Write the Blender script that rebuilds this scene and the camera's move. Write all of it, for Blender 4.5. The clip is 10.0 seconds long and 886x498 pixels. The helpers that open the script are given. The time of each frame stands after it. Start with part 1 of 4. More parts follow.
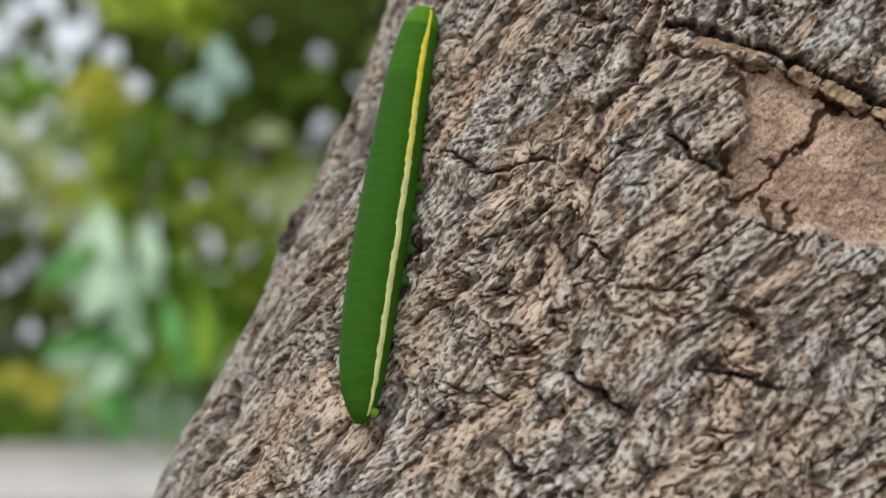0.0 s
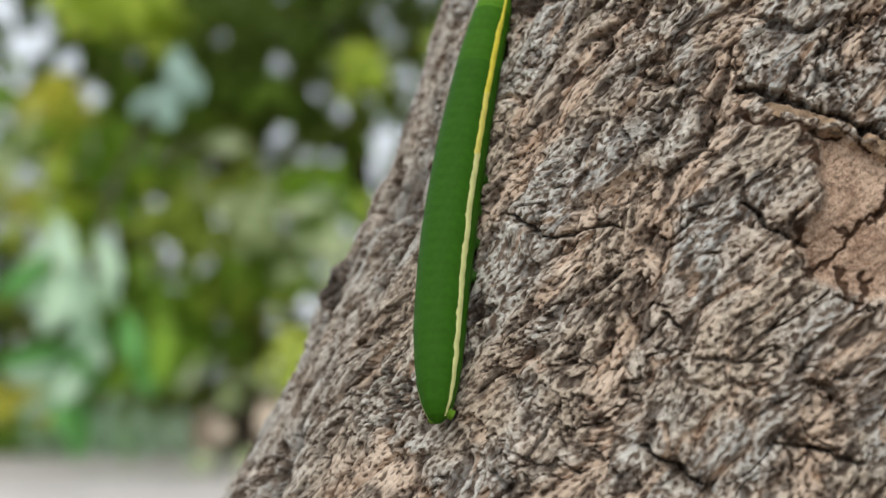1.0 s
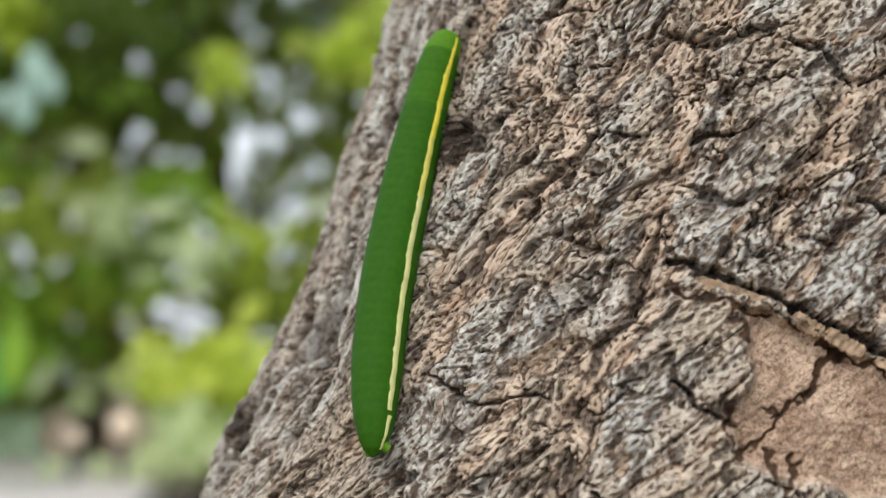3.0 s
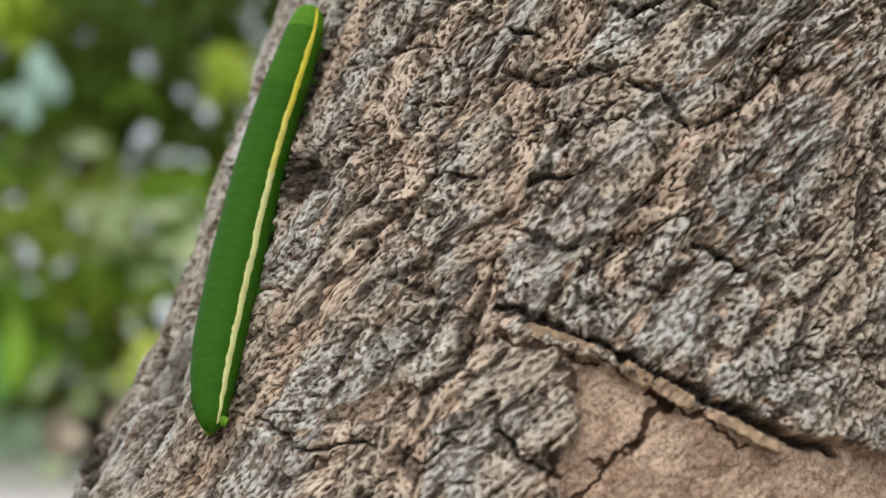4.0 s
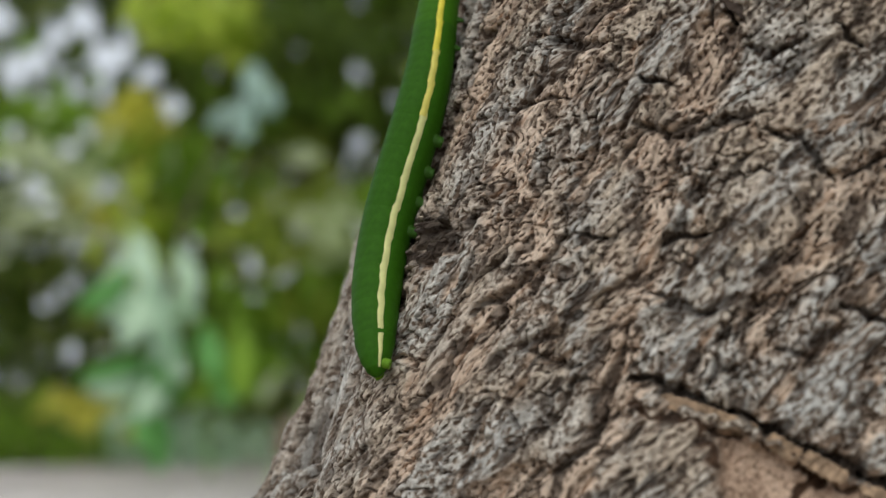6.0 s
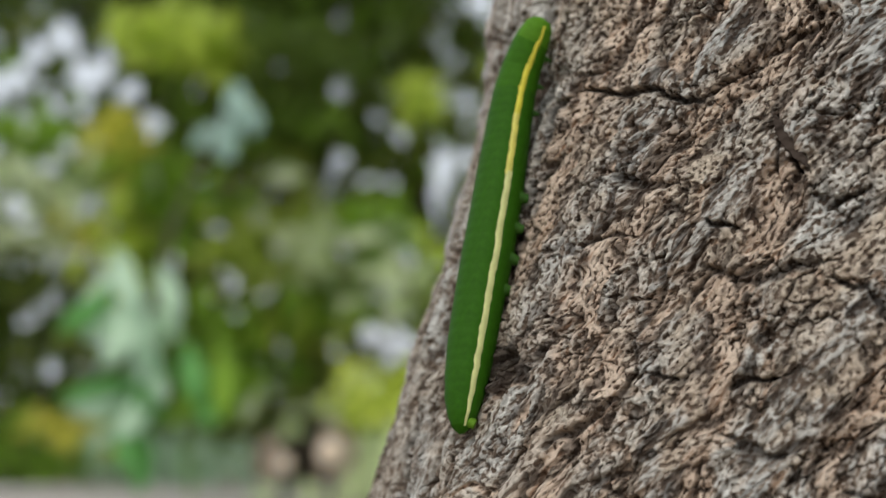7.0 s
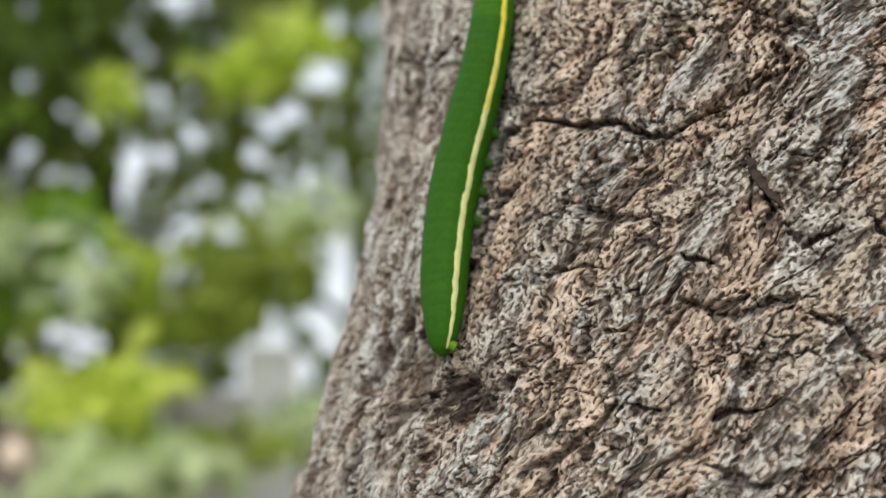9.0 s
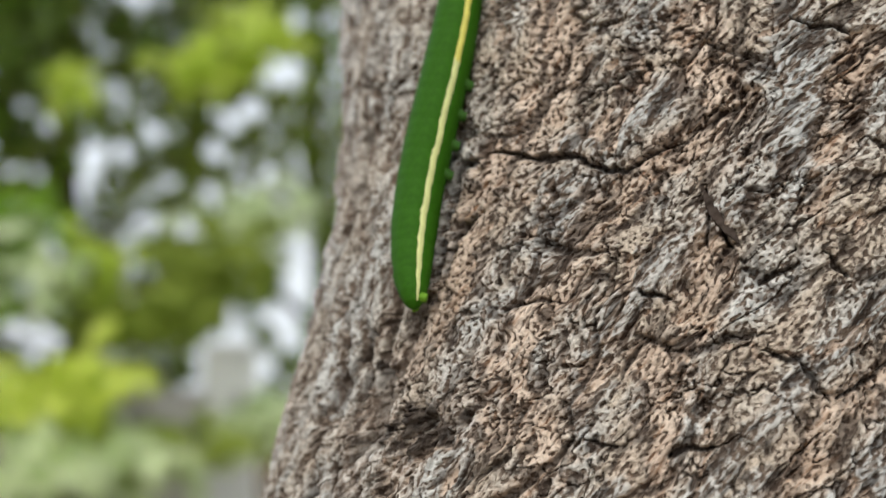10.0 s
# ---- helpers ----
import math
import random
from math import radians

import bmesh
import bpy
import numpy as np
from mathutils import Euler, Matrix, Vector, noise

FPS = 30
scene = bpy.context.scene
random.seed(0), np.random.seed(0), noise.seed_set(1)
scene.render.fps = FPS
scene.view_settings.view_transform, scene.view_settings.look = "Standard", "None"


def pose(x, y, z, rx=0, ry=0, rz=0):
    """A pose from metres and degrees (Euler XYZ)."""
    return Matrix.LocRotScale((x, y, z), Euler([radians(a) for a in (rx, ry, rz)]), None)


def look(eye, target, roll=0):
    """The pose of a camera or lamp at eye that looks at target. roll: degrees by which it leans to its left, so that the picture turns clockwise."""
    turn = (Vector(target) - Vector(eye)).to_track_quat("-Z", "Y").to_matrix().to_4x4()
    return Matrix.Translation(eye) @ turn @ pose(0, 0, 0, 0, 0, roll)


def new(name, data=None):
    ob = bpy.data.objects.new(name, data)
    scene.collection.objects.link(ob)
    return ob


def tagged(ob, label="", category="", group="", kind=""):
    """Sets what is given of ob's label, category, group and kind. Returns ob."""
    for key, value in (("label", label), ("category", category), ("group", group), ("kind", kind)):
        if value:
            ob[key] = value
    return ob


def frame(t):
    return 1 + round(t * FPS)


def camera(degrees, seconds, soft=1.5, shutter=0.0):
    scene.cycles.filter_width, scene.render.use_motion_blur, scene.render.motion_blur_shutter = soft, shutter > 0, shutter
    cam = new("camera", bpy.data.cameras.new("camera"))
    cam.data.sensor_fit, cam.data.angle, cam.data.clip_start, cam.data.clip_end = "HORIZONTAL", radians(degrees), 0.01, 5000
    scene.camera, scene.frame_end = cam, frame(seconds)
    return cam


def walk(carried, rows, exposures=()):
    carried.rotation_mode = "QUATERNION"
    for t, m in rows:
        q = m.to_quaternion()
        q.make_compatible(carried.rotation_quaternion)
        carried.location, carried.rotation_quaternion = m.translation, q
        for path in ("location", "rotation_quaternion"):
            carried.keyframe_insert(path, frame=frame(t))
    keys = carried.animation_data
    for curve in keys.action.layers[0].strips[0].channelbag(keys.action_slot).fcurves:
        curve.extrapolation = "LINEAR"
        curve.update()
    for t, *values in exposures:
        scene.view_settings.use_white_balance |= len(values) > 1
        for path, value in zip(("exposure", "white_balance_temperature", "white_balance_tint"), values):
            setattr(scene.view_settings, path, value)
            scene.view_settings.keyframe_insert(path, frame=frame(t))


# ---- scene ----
H = 0.55          # height above the ground of the plan's zero, metres
cam = camera(31.0, 10.0, soft=1.5)
cam.data.dof.use_dof = True
cam.data.dof.focus_distance = 0.1665
cam.data.dof.aperture_fstop = 23.0
PATH = [
    (0, (0.00009, -0.16587, 0.55004), (-0.00082, -0.00634, 0.56224), 0.03),
    (0.5, (-0.00554, -0.16244, 0.55262), (-0.00584, -0.00295, 0.56544), -0.02),
    (1, (-0.01111, -0.16373, 0.55611), (-0.00765, -0.00431, 0.56923), -0.09),
    (1.5, (-0.01301, -0.16534, 0.56020), (-0.00429, -0.00610, 0.57309), -0.51),
    (2, (-0.01918, -0.16421, 0.56838), (-0.00545, -0.00535, 0.58162), -0.59),
    (2.2, (-0.01845, -0.15954, 0.56930), (-0.00342, -0.00079, 0.58247), -0.49),
    (3.3, (-0.01716, -0.16048, 0.57479), (0.00114, -0.00209, 0.58811), 0.70),
    (3.5, (-0.00876, -0.15996, 0.57574), (0.00928, -0.00154, 0.58915), 0.94),
    (4, (0.00029, -0.15924, 0.57767), (0.01708, -0.00070, 0.59120), 1.02),
    (4.5, (0.00063, -0.16060, 0.57790), (0.00786, -0.00127, 0.59056), 0.94),
    (5, (0.00528, -0.15341, 0.57830), (0.00471, 0.00606, 0.59126), 0.53),
    (5.5, (0.01067, -0.14702, 0.58039), (0.00637, 0.01239, 0.59345), -0.21),
    (6, (0.00942, -0.15244, 0.58505), (0.00443, 0.00693, 0.59826), -0.42),
    (6.2, (0.00755, -0.15502, 0.58698), (0.00282, 0.00427, 0.60128), -0.34),
    (7.3, (-0.00310, -0.15950, 0.59846), (-0.00318, -0.00019, 0.61328), -0.67),
    (7.5, (-0.00578, -0.15834, 0.59817), (-0.00022, 0.00086, 0.61313), -0.87),
    (8, (-0.01750, -0.15942, 0.59958), (-0.00117, -0.00094, 0.61430), -1.11),
    (8.5, (-0.02613, -0.15795, 0.59932), (-0.00248, -0.00038, 0.61392), -0.82),
    (9, (-0.03011, -0.15624, 0.60037), (-0.00163, 0.00055, 0.61477), -0.40),
    (9.5, (-0.03171, -0.15512, 0.60471), (-0.00067, 0.00119, 0.61896), -0.32),
    (10, (-0.02982, -0.15654, 0.60443), (0.00253, -0.00047, 0.61842), -0.40),
]
# the clip's own exposure drifts
LIGHTNESS = [(0.0, -0.22), (0.5, -0.28), (1.0, -0.2), (2.0, -0.08), (2.2, -0.02), (3.3, 0.05), (3.5, 0.03), (4.0, -0.06), (4.5, -0.31), (5.0, -0.45), (6.0, -0.5), (6.2, -0.5), (7.3, -0.3), (8.0, -0.05), (9.0, 0.02), (10.0, 0.0)]
walk(cam, [(t, look(eye, target, roll)) for t, eye, target, roll in PATH],
     exposures=[(t, stops + 0.38) for t, stops in LIGHTNESS])

# ---- world and sun ----
world = bpy.data.worlds.new("sky")
scene.world = world
world.use_nodes = True
wn = world.node_tree
sky = wn.nodes.new("ShaderNodeTexSky")
sky.sky_type = "NISHITA"
sky.sun_disc = False
sky.sun_elevation = radians(58)
sky.sun_rotation = radians(212)
sky.dust_density = 7.0
sky.air_density = 0.8
wn.nodes["Background"].inputs["Strength"].default_value = 0.15
veil = wn.nodes.new("ShaderNodeMix")          # a bright even cloud cover
veil.data_type = "RGBA"
veil.inputs[0].default_value = 0.8
veil.inputs[7].default_value = (5.8, 6.2, 6.5, 1)
wn.links.new(sky.outputs[0], veil.inputs[6])
wn.links.new(veil.outputs[2], wn.nodes["Background"].inputs["Color"])
sun = new("sun", bpy.data.lights.new("sun", "SUN"))
sun.data.energy = 0.85
sun.data.angle = radians(40)
sun.data.color = (1.0, 0.95, 0.87)
sun.matrix_world = look((-0.53, -0.85, 1.6), (0, 0, 0))


# ---- helpers for building ----
def mesh_from(name, verts, faces, material, smooth=True):
    me = bpy.data.meshes.new(name)
    verts = np.asarray(verts, np.float32)
    faces = np.asarray(faces, np.int32)
    k = faces.shape[1]
    me.vertices.add(len(verts))
    me.vertices.foreach_set("co", verts.ravel())
    me.loops.add(faces.size)
    me.loops.foreach_set("vertex_index", faces.ravel())
    me.polygons.add(len(faces))
    me.polygons.foreach_set("loop_start", np.arange(len(faces), dtype=np.int32) * k)
    me.polygons.foreach_set("loop_total", np.full(len(faces), k, np.int32))
    me.polygons.foreach_set("use_smooth", np.full(len(faces), smooth))
    me.update(calc_edges=True)
    me.validate()
    if material:
        me.materials.append(material)
    return me


def thing(name, label, category, group="", kind="", at=(0, 0, 0), data=None):
    ob = new(name, data)
    ob.location = at
    return tagged(ob, label, category, group, kind)


def part(name, data, parent, label="", at=None):
    ob = new(name, data)
    ob.parent = parent
    if at is not None:
        ob.location = at
    return tagged(ob, label)


def from_bm(name, bm, material, smooth=True):
    bmesh.ops.recalc_face_normals(bm, faces=bm.faces)
    me = bpy.data.meshes.new(name)
    bm.to_mesh(me)
    bm.free()
    me.materials.append(material)
    for p in me.polygons:
        p.use_smooth = smooth
    return me


def grid_faces(rows, cols, wrap=False):
    i, j = np.meshgrid(np.arange(rows - 1), np.arange(cols if wrap else cols - 1), indexing="ij")
    k = (j + 1) % cols
    return np.stack([i * cols + j, i * cols + k, (i + 1) * cols + k, (i + 1) * cols + j], -1).reshape(-1, 4)


def hash2(i, j, seed):
    h = (i.astype(np.int64) * 374761393 + j.astype(np.int64) * 668265263 + seed * 982451653) & 0xFFFFFFFF
    h = ((h ^ (h >> 13)) * 1274126177) & 0xFFFFFFFF
    return (h ^ (h >> 16)) & 0xFFFF


def perlin(x, y, seed=0):
    """Gradient noise over arrays, about -0.7 to 0.7."""
    xi, yi = np.floor(x), np.floor(y)
    fx, fy = x - xi, y - yi
    u, v = fx * fx * fx * (fx * (fx * 6 - 15) + 10), fy * fy * fy * (fy * (fy * 6 - 15) + 10)
    out = 0
    for dx, wx in ((0, 1 - u), (1, u)):
        for dy, wy in ((0, 1 - v), (1, v)):
            a = hash2(xi + dx, yi + dy, seed) * (2 * np.pi / 65536)
            out = out + wx * wy * (np.cos(a) * (fx - dx) + np.sin(a) * (fy - dy))
    return out


def fbm(x, y, octaves=4, seed=0, gain=0.5):
    out, amp = 0, 1.0
    for k in range(octaves):
        out = out + amp * perlin(x * 2**k + 17.3 * k, y * 2**k - 9.1 * k, seed + k)
        amp *= gain
    return out


def step(a, b, x):
    t = np.clip((x - a) / (b - a), 0, 1)
    return t * t * (3 - 2 * t)


def near_line(s, z, pts, reach=1.3):
    """Distance from a broken line on the bark, and how far along it, 0 to 1; looked up within reach alone."""
    best, along = np.full(s.shape, 1e3), np.zeros(s.shape)
    (sa, za), (sb, zb) = np.min(pts, 0), np.max(pts, 0)
    spot = np.nonzero((s > sa - reach) & (s < sb + reach) & (z > za - reach) & (z < zb + reach))
    ps, pz = s[spot], z[spot]
    near, far = best[spot], along[spot]
    for k in range(len(pts) - 1):
        (ax, ay), (bx, by) = pts[k], pts[k + 1]
        dx, dy = bx - ax, by - ay
        t = np.clip(((ps - ax) * dx + (pz - ay) * dy) / (dx * dx + dy * dy), 0, 1)
        d = np.hypot(ps - ax - t * dx, pz - ay - t * dy)
        hit = d < near
        near = np.where(hit, d, near)
        far = np.where(hit, (k + t) / (len(pts) - 1), far)
    best[spot], along[spot] = near, far
    return best, along


def curled_field(flow, order, pitch, wave, seed, rounds=2):
    """Winding flakes about wave / 2 wide, -1 to 1, on a grid of that pitch: noise that is filtered and hardened
    again and again, along the angles of flow where order is high and every way where it is low."""
    rng = np.random.default_rng(seed)
    rows, cols = flow.shape
    ky, kx = np.fft.fftfreq(rows, pitch)[:, None], np.fft.rfftfreq(cols, pitch)[None, :]
    ring = np.exp(-(np.log(np.hypot(kx, ky) * wave + 1e-6) / 0.55) ** 2 / 2)
    turn = np.arctan2(ky, kx + 1e-9)
    ways = np.arange(6) * np.pi / 6
    bands = [ring * np.exp(1.0 * (np.cos(2 * (turn - a - np.pi / 2)) - 1)) for a in ways]
    share = [np.exp(order * (np.cos(2 * (flow - a)) - 1)) for a in ways]
    total = sum(share)
    x = rng.normal(size=(rows, cols))
    for _ in range(rounds):
        spectrum = np.fft.rfft2(x)
        x = sum(w * np.fft.irfft2(spectrum * b, s=(rows, cols)) for w, b in zip(share, bands)) / total
        x = np.tanh(1.1 * x / x.std())
    return x


# ---- materials ----
def material(name, base, rough=0.7, spec=0.3, bump=0.0, scale=40.0, vary=0.25, second=None, stain=6.0, translucent=0.0, detail=5.0):
    """A painted or grown surface: two scales of colour variation and a fine relief."""
    m = bpy.data.materials.new(name)
    m.use_nodes = True
    nt = m.node_tree
    b = nt.nodes["Principled BSDF"]
    b.inputs["Roughness"].default_value = rough
    b.inputs["Specular IOR Level"].default_value = spec
    co = nt.nodes.new("ShaderNodeTexCoord")
    n1 = nt.nodes.new("ShaderNodeTexNoise")
    n1.inputs["Scale"].default_value = scale
    n1.inputs["Detail"].default_value = detail
    n2 = nt.nodes.new("ShaderNodeTexNoise")
    n2.inputs["Scale"].default_value = stain
    n2.inputs["Detail"].default_value = 3
    for n in (n1, n2):
        nt.links.new(co.outputs["Object"], n.inputs["Vector"])
    lo = tuple(c * (1 - vary) for c in base)
    hi = second or tuple(min(1, c * (1 + vary)) for c in base)
    mix1 = nt.nodes.new("ShaderNodeMix")
    mix1.data_type = "RGBA"
    mix1.inputs[6].default_value = (*lo, 1)
    mix1.inputs[7].default_value = (*hi, 1)
    add = nt.nodes.new("ShaderNodeMath")
    add.operation = "ADD"
    nt.links.new(n1.outputs["Fac"], add.inputs[0])
    nt.links.new(n2.outputs["Fac"], add.inputs[1])
    ramp = nt.nodes.new("ShaderNodeMapRange")
    ramp.inputs["From Min"].default_value = 0.7
    ramp.inputs["From Max"].default_value = 1.3
    nt.links.new(add.outputs[0], ramp.inputs["Value"])
    nt.links.new(ramp.outputs[0], mix1.inputs[0])
    nt.links.new(mix1.outputs[2], b.inputs["Base Color"])
    if bump:
        bp = nt.nodes.new("ShaderNodeBump")
        bp.inputs["Strength"].default_value = bump
        bp.inputs["Distance"].default_value = 0.2 / scale
        nt.links.new(n1.outputs["Fac"], bp.inputs["Height"])
        nt.links.new(bp.outputs[0], b.inputs["Normal"])
    if translucent:
        tr = nt.nodes.new("ShaderNodeBsdfTranslucent")
        nt.links.new(mix1.outputs[2], tr.inputs["Color"])
        sh = nt.nodes.new("ShaderNodeMixShader")
        sh.inputs[0].default_value = translucent
        nt.links.new(b.outputs[0], sh.inputs[1])
        nt.links.new(tr.outputs[0], sh.inputs[2])
        nt.links.new(sh.outputs[0], nt.nodes["Material Output"].inputs["Surface"])
    return m


def bark_material():
    """Weathered grey flakes over brown inner bark, tan living ridges and a bare reddish scar."""
    m = bpy.data.materials.new("bark")
    m.use_nodes = True
    nt = m.node_tree
    b = nt.nodes["Principled BSDF"]
    b.inputs["Roughness"].default_value = 0.85
    b.inputs["Specular IOR Level"].default_value = 0.2
    co = nt.nodes.new("ShaderNodeTexCoord")

    def noise_node(scale, detail=4.0, distortion=0.0):
        n = nt.nodes.new("ShaderNodeTexNoise")
        n.inputs["Scale"].default_value = scale
        n.inputs["Detail"].default_value = detail
        n.inputs["Distortion"].default_value = distortion
        nt.links.new(co.outputs["Object"], n.inputs["Vector"])
        return n.outputs["Fac"]

    def mix(fac, a, c):
        n = nt.nodes.new("ShaderNodeMix")
        n.data_type = "RGBA"
        for k, v in ((0, fac), (6, a), (7, c)):
            if isinstance(v, tuple):
                n.inputs[k].default_value = (*v, 1)
            else:
                nt.links.new(v, n.inputs[k])
        return n.outputs[2]

    def span(value, lo, hi):
        n = nt.nodes.new("ShaderNodeMapRange")
        n.inputs["From Min"].default_value = lo
        n.inputs["From Max"].default_value = hi
        nt.links.new(value, n.inputs["Value"])
        return n.outputs[0]

    def attribute(name):
        n = nt.nodes.new("ShaderNodeAttribute")
        n.attribute_name = name
        return n.outputs["Fac"]

    def math_node(op, a, c=0.0, d=0.0):
        n = nt.nodes.new("ShaderNodeMath")
        n.operation = op
        for k, v in enumerate((a, c, d)):
            if isinstance(v, (int, float)):
                n.inputs[k].default_value = v
            else:
                nt.links.new(v, n.inputs[k])
        return n.outputs[0]

    # coordinates along and across the grain, in cm
    grain = nt.nodes.new("ShaderNodeCombineXYZ")
    nt.links.new(attribute("along"), grain.inputs[0])
    nt.links.new(attribute("across"), grain.inputs[1])
    nt.links.new(attribute("rise"), grain.inputs[2])

    def grain_noise(scale, stretch=1.0, detail=2.0, distortion=0.0, shift=0.0):
        mp = nt.nodes.new("ShaderNodeMapping")
        mp.inputs["Scale"].default_value = (1.0, stretch, 1.0)
        mp.inputs["Location"].default_value = (shift, shift, 0)
        nt.links.new(grain.outputs[0], mp.inputs["Vector"])
        n = nt.nodes.new("ShaderNodeTexNoise")
        n.inputs["Scale"].default_value = scale
        n.inputs["Detail"].default_value = detail
        n.inputs["Distortion"].default_value = distortion
        nt.links.new(mp.outputs[0], n.inputs["Vector"])
        return n.outputs["Fac"], mp.outputs[0]

    # ragged flakes about a millimetre long, chips on them, and lights and darks over each plate
    flakes, _ = grain_noise(6.5, 1.2, 2.0, 0.35)
    chips, _ = grain_noise(14.0, 1.1, 2.0, 0.3, 77.0)
    patchy, _ = grain_noise(1.7, 1.6, 3.0, 0.4, 13.0)
    streak, _ = grain_noise(3.4, 4.5, 3.0, 0.3, 191.0)
    smooth = attribute("cool")
    chip = span(chips, 0.38, 0.61)
    fray = math_node("ADD", math_node("MULTIPLY", math_node("SUBTRACT", chips, 0.5), 2.6), math_node("MULTIPLY", math_node("SUBTRACT", flakes, 0.5), 2.2))
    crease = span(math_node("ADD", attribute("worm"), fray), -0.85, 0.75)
    stroke = span(math_node("ADD", attribute("stroke"), fray), -0.78, -0.20)          # dark gaps between the flakes: inner bark, with shade put into the colour
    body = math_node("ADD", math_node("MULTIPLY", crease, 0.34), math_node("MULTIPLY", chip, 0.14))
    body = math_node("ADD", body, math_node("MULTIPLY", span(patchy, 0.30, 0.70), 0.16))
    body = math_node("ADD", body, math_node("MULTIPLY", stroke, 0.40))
    sleek = math_node("ADD", math_node("MULTIPLY", span(streak, 0.30, 0.66), 0.40), math_node("ADD", math_node("MULTIPLY", math_node("MULTIPLY", crease, stroke), 0.42), 0.20))
    swap = nt.nodes.new("ShaderNodeMix")
    nt.links.new(math_node("MULTIPLY", smooth, 0.42), swap.inputs[0])
    nt.links.new(body, swap.inputs[2])
    nt.links.new(sleek, swap.inputs[3])
    # the flank: long upright scales
    tall = nt.nodes.new("ShaderNodeMapping")
    tall.inputs["Scale"].default_value = (1.0, 1.0, 0.33)
    nt.links.new(co.outputs["Object"], tall.inputs["Vector"])
    scaly = nt.nodes.new("ShaderNodeTexNoise")
    scaly.inputs["Scale"].default_value = 520
    scaly.inputs["Detail"].default_value = 3
    scaly.inputs["Distortion"].default_value = 0.4
    nt.links.new(tall.outputs[0], scaly.inputs["Vector"])
    upright = math_node("ADD", math_node("MULTIPLY", span(scaly.outputs["Fac"], 0.38, 0.58), 0.55), math_node("ADD", math_node("MULTIPLY", chip, 0.14), 0.18))
    flank = nt.nodes.new("ShaderNodeMix")
    nt.links.new(math_node("MULTIPLY", attribute("side"), 0.6), flank.inputs[0])
    nt.links.new(swap.outputs[0], flank.inputs[2])
    nt.links.new(upright, flank.inputs[3])
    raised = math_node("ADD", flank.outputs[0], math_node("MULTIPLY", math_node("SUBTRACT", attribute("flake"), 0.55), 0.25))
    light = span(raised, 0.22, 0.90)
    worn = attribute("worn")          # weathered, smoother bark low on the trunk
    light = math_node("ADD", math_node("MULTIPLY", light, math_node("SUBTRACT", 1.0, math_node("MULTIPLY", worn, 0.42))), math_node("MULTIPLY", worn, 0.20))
    fine = noise_node(1500, 4, 0.6)
    mid = noise_node(260, 4, 0.8)
    wide = noise_node(60, 3)
    warm = mix(span(fine, 0.35, 0.68), (0.40, 0.33, 0.255), (0.71, 0.61, 0.49))
    cool = mix(span(fine, 0.35, 0.65), (0.38, 0.37, 0.335), (0.74, 0.72, 0.67))
    plate_tone, _ = grain_noise(0.75, 1.3, 3.0, 0.3, 57.0)
    grey = mix(span(plate_tone, 0.42, 0.58), warm, cool)
    grey = mix(math_node("MULTIPLY", attribute("cool"), 0.7), grey, mix(span(chips, 0.35, 0.65), (0.35, 0.355, 0.34), (0.64, 0.645, 0.62)))
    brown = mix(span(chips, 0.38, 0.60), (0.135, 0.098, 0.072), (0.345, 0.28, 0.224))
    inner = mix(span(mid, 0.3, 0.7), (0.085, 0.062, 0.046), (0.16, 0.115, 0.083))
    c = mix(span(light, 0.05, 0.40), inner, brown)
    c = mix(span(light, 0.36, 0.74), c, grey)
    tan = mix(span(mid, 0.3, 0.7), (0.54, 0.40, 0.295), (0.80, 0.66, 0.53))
    # the gaps in the tan bark carry painted shade too
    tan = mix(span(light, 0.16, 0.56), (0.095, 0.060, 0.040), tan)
    c = mix(math_node("MULTIPLY", math_node("MULTIPLY", attribute("tan"), 0.95), span(patchy, 0.24, 0.44)), c, tan)
    rust = math_node("MULTIPLY", attribute("tan"), math_node("MULTIPLY", span(streak, 0.57, 0.68), 0.6))
    c = mix(rust, c, (0.34, 0.185, 0.10))
    bare = mix(span(mid, 0.36, 0.62), (0.35, 0.23, 0.16), (0.66, 0.485, 0.36))
    spots = noise_node(2600, 4, 1.2)
    bare = mix(math_node("MULTIPLY", span(spots, 0.49, 0.60), 0.65), bare, (0.15, 0.092, 0.06))
    bare = mix(math_node("MULTIPLY", span(spots, 0.46, 0.34), 0.4), bare, (0.72, 0.56, 0.43))
    # grooves: brown inner bark, with shade painted in
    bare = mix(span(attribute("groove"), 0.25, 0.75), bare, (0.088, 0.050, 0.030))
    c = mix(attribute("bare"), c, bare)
    # knots rotted; in cracks, folds, seams and pits the near-black is painted shade
    c = mix(attribute("rot_shade"), c, (0.040, 0.029, 0.023))
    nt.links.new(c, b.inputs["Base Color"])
    flat = math_node("SUBTRACT", 1.0, math_node("MULTIPLY", attribute("bare"), 0.4))
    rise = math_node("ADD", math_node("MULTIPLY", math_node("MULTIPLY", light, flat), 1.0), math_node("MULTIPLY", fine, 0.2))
    bp = nt.nodes.new("ShaderNodeBump")
    bp.inputs["Strength"].default_value = 1.0
    bp.inputs["Distance"].default_value = 0.0004
    nt.links.new(rise, bp.inputs["Height"])
    nt.links.new(bp.outputs[0], b.inputs["Normal"])
    return m


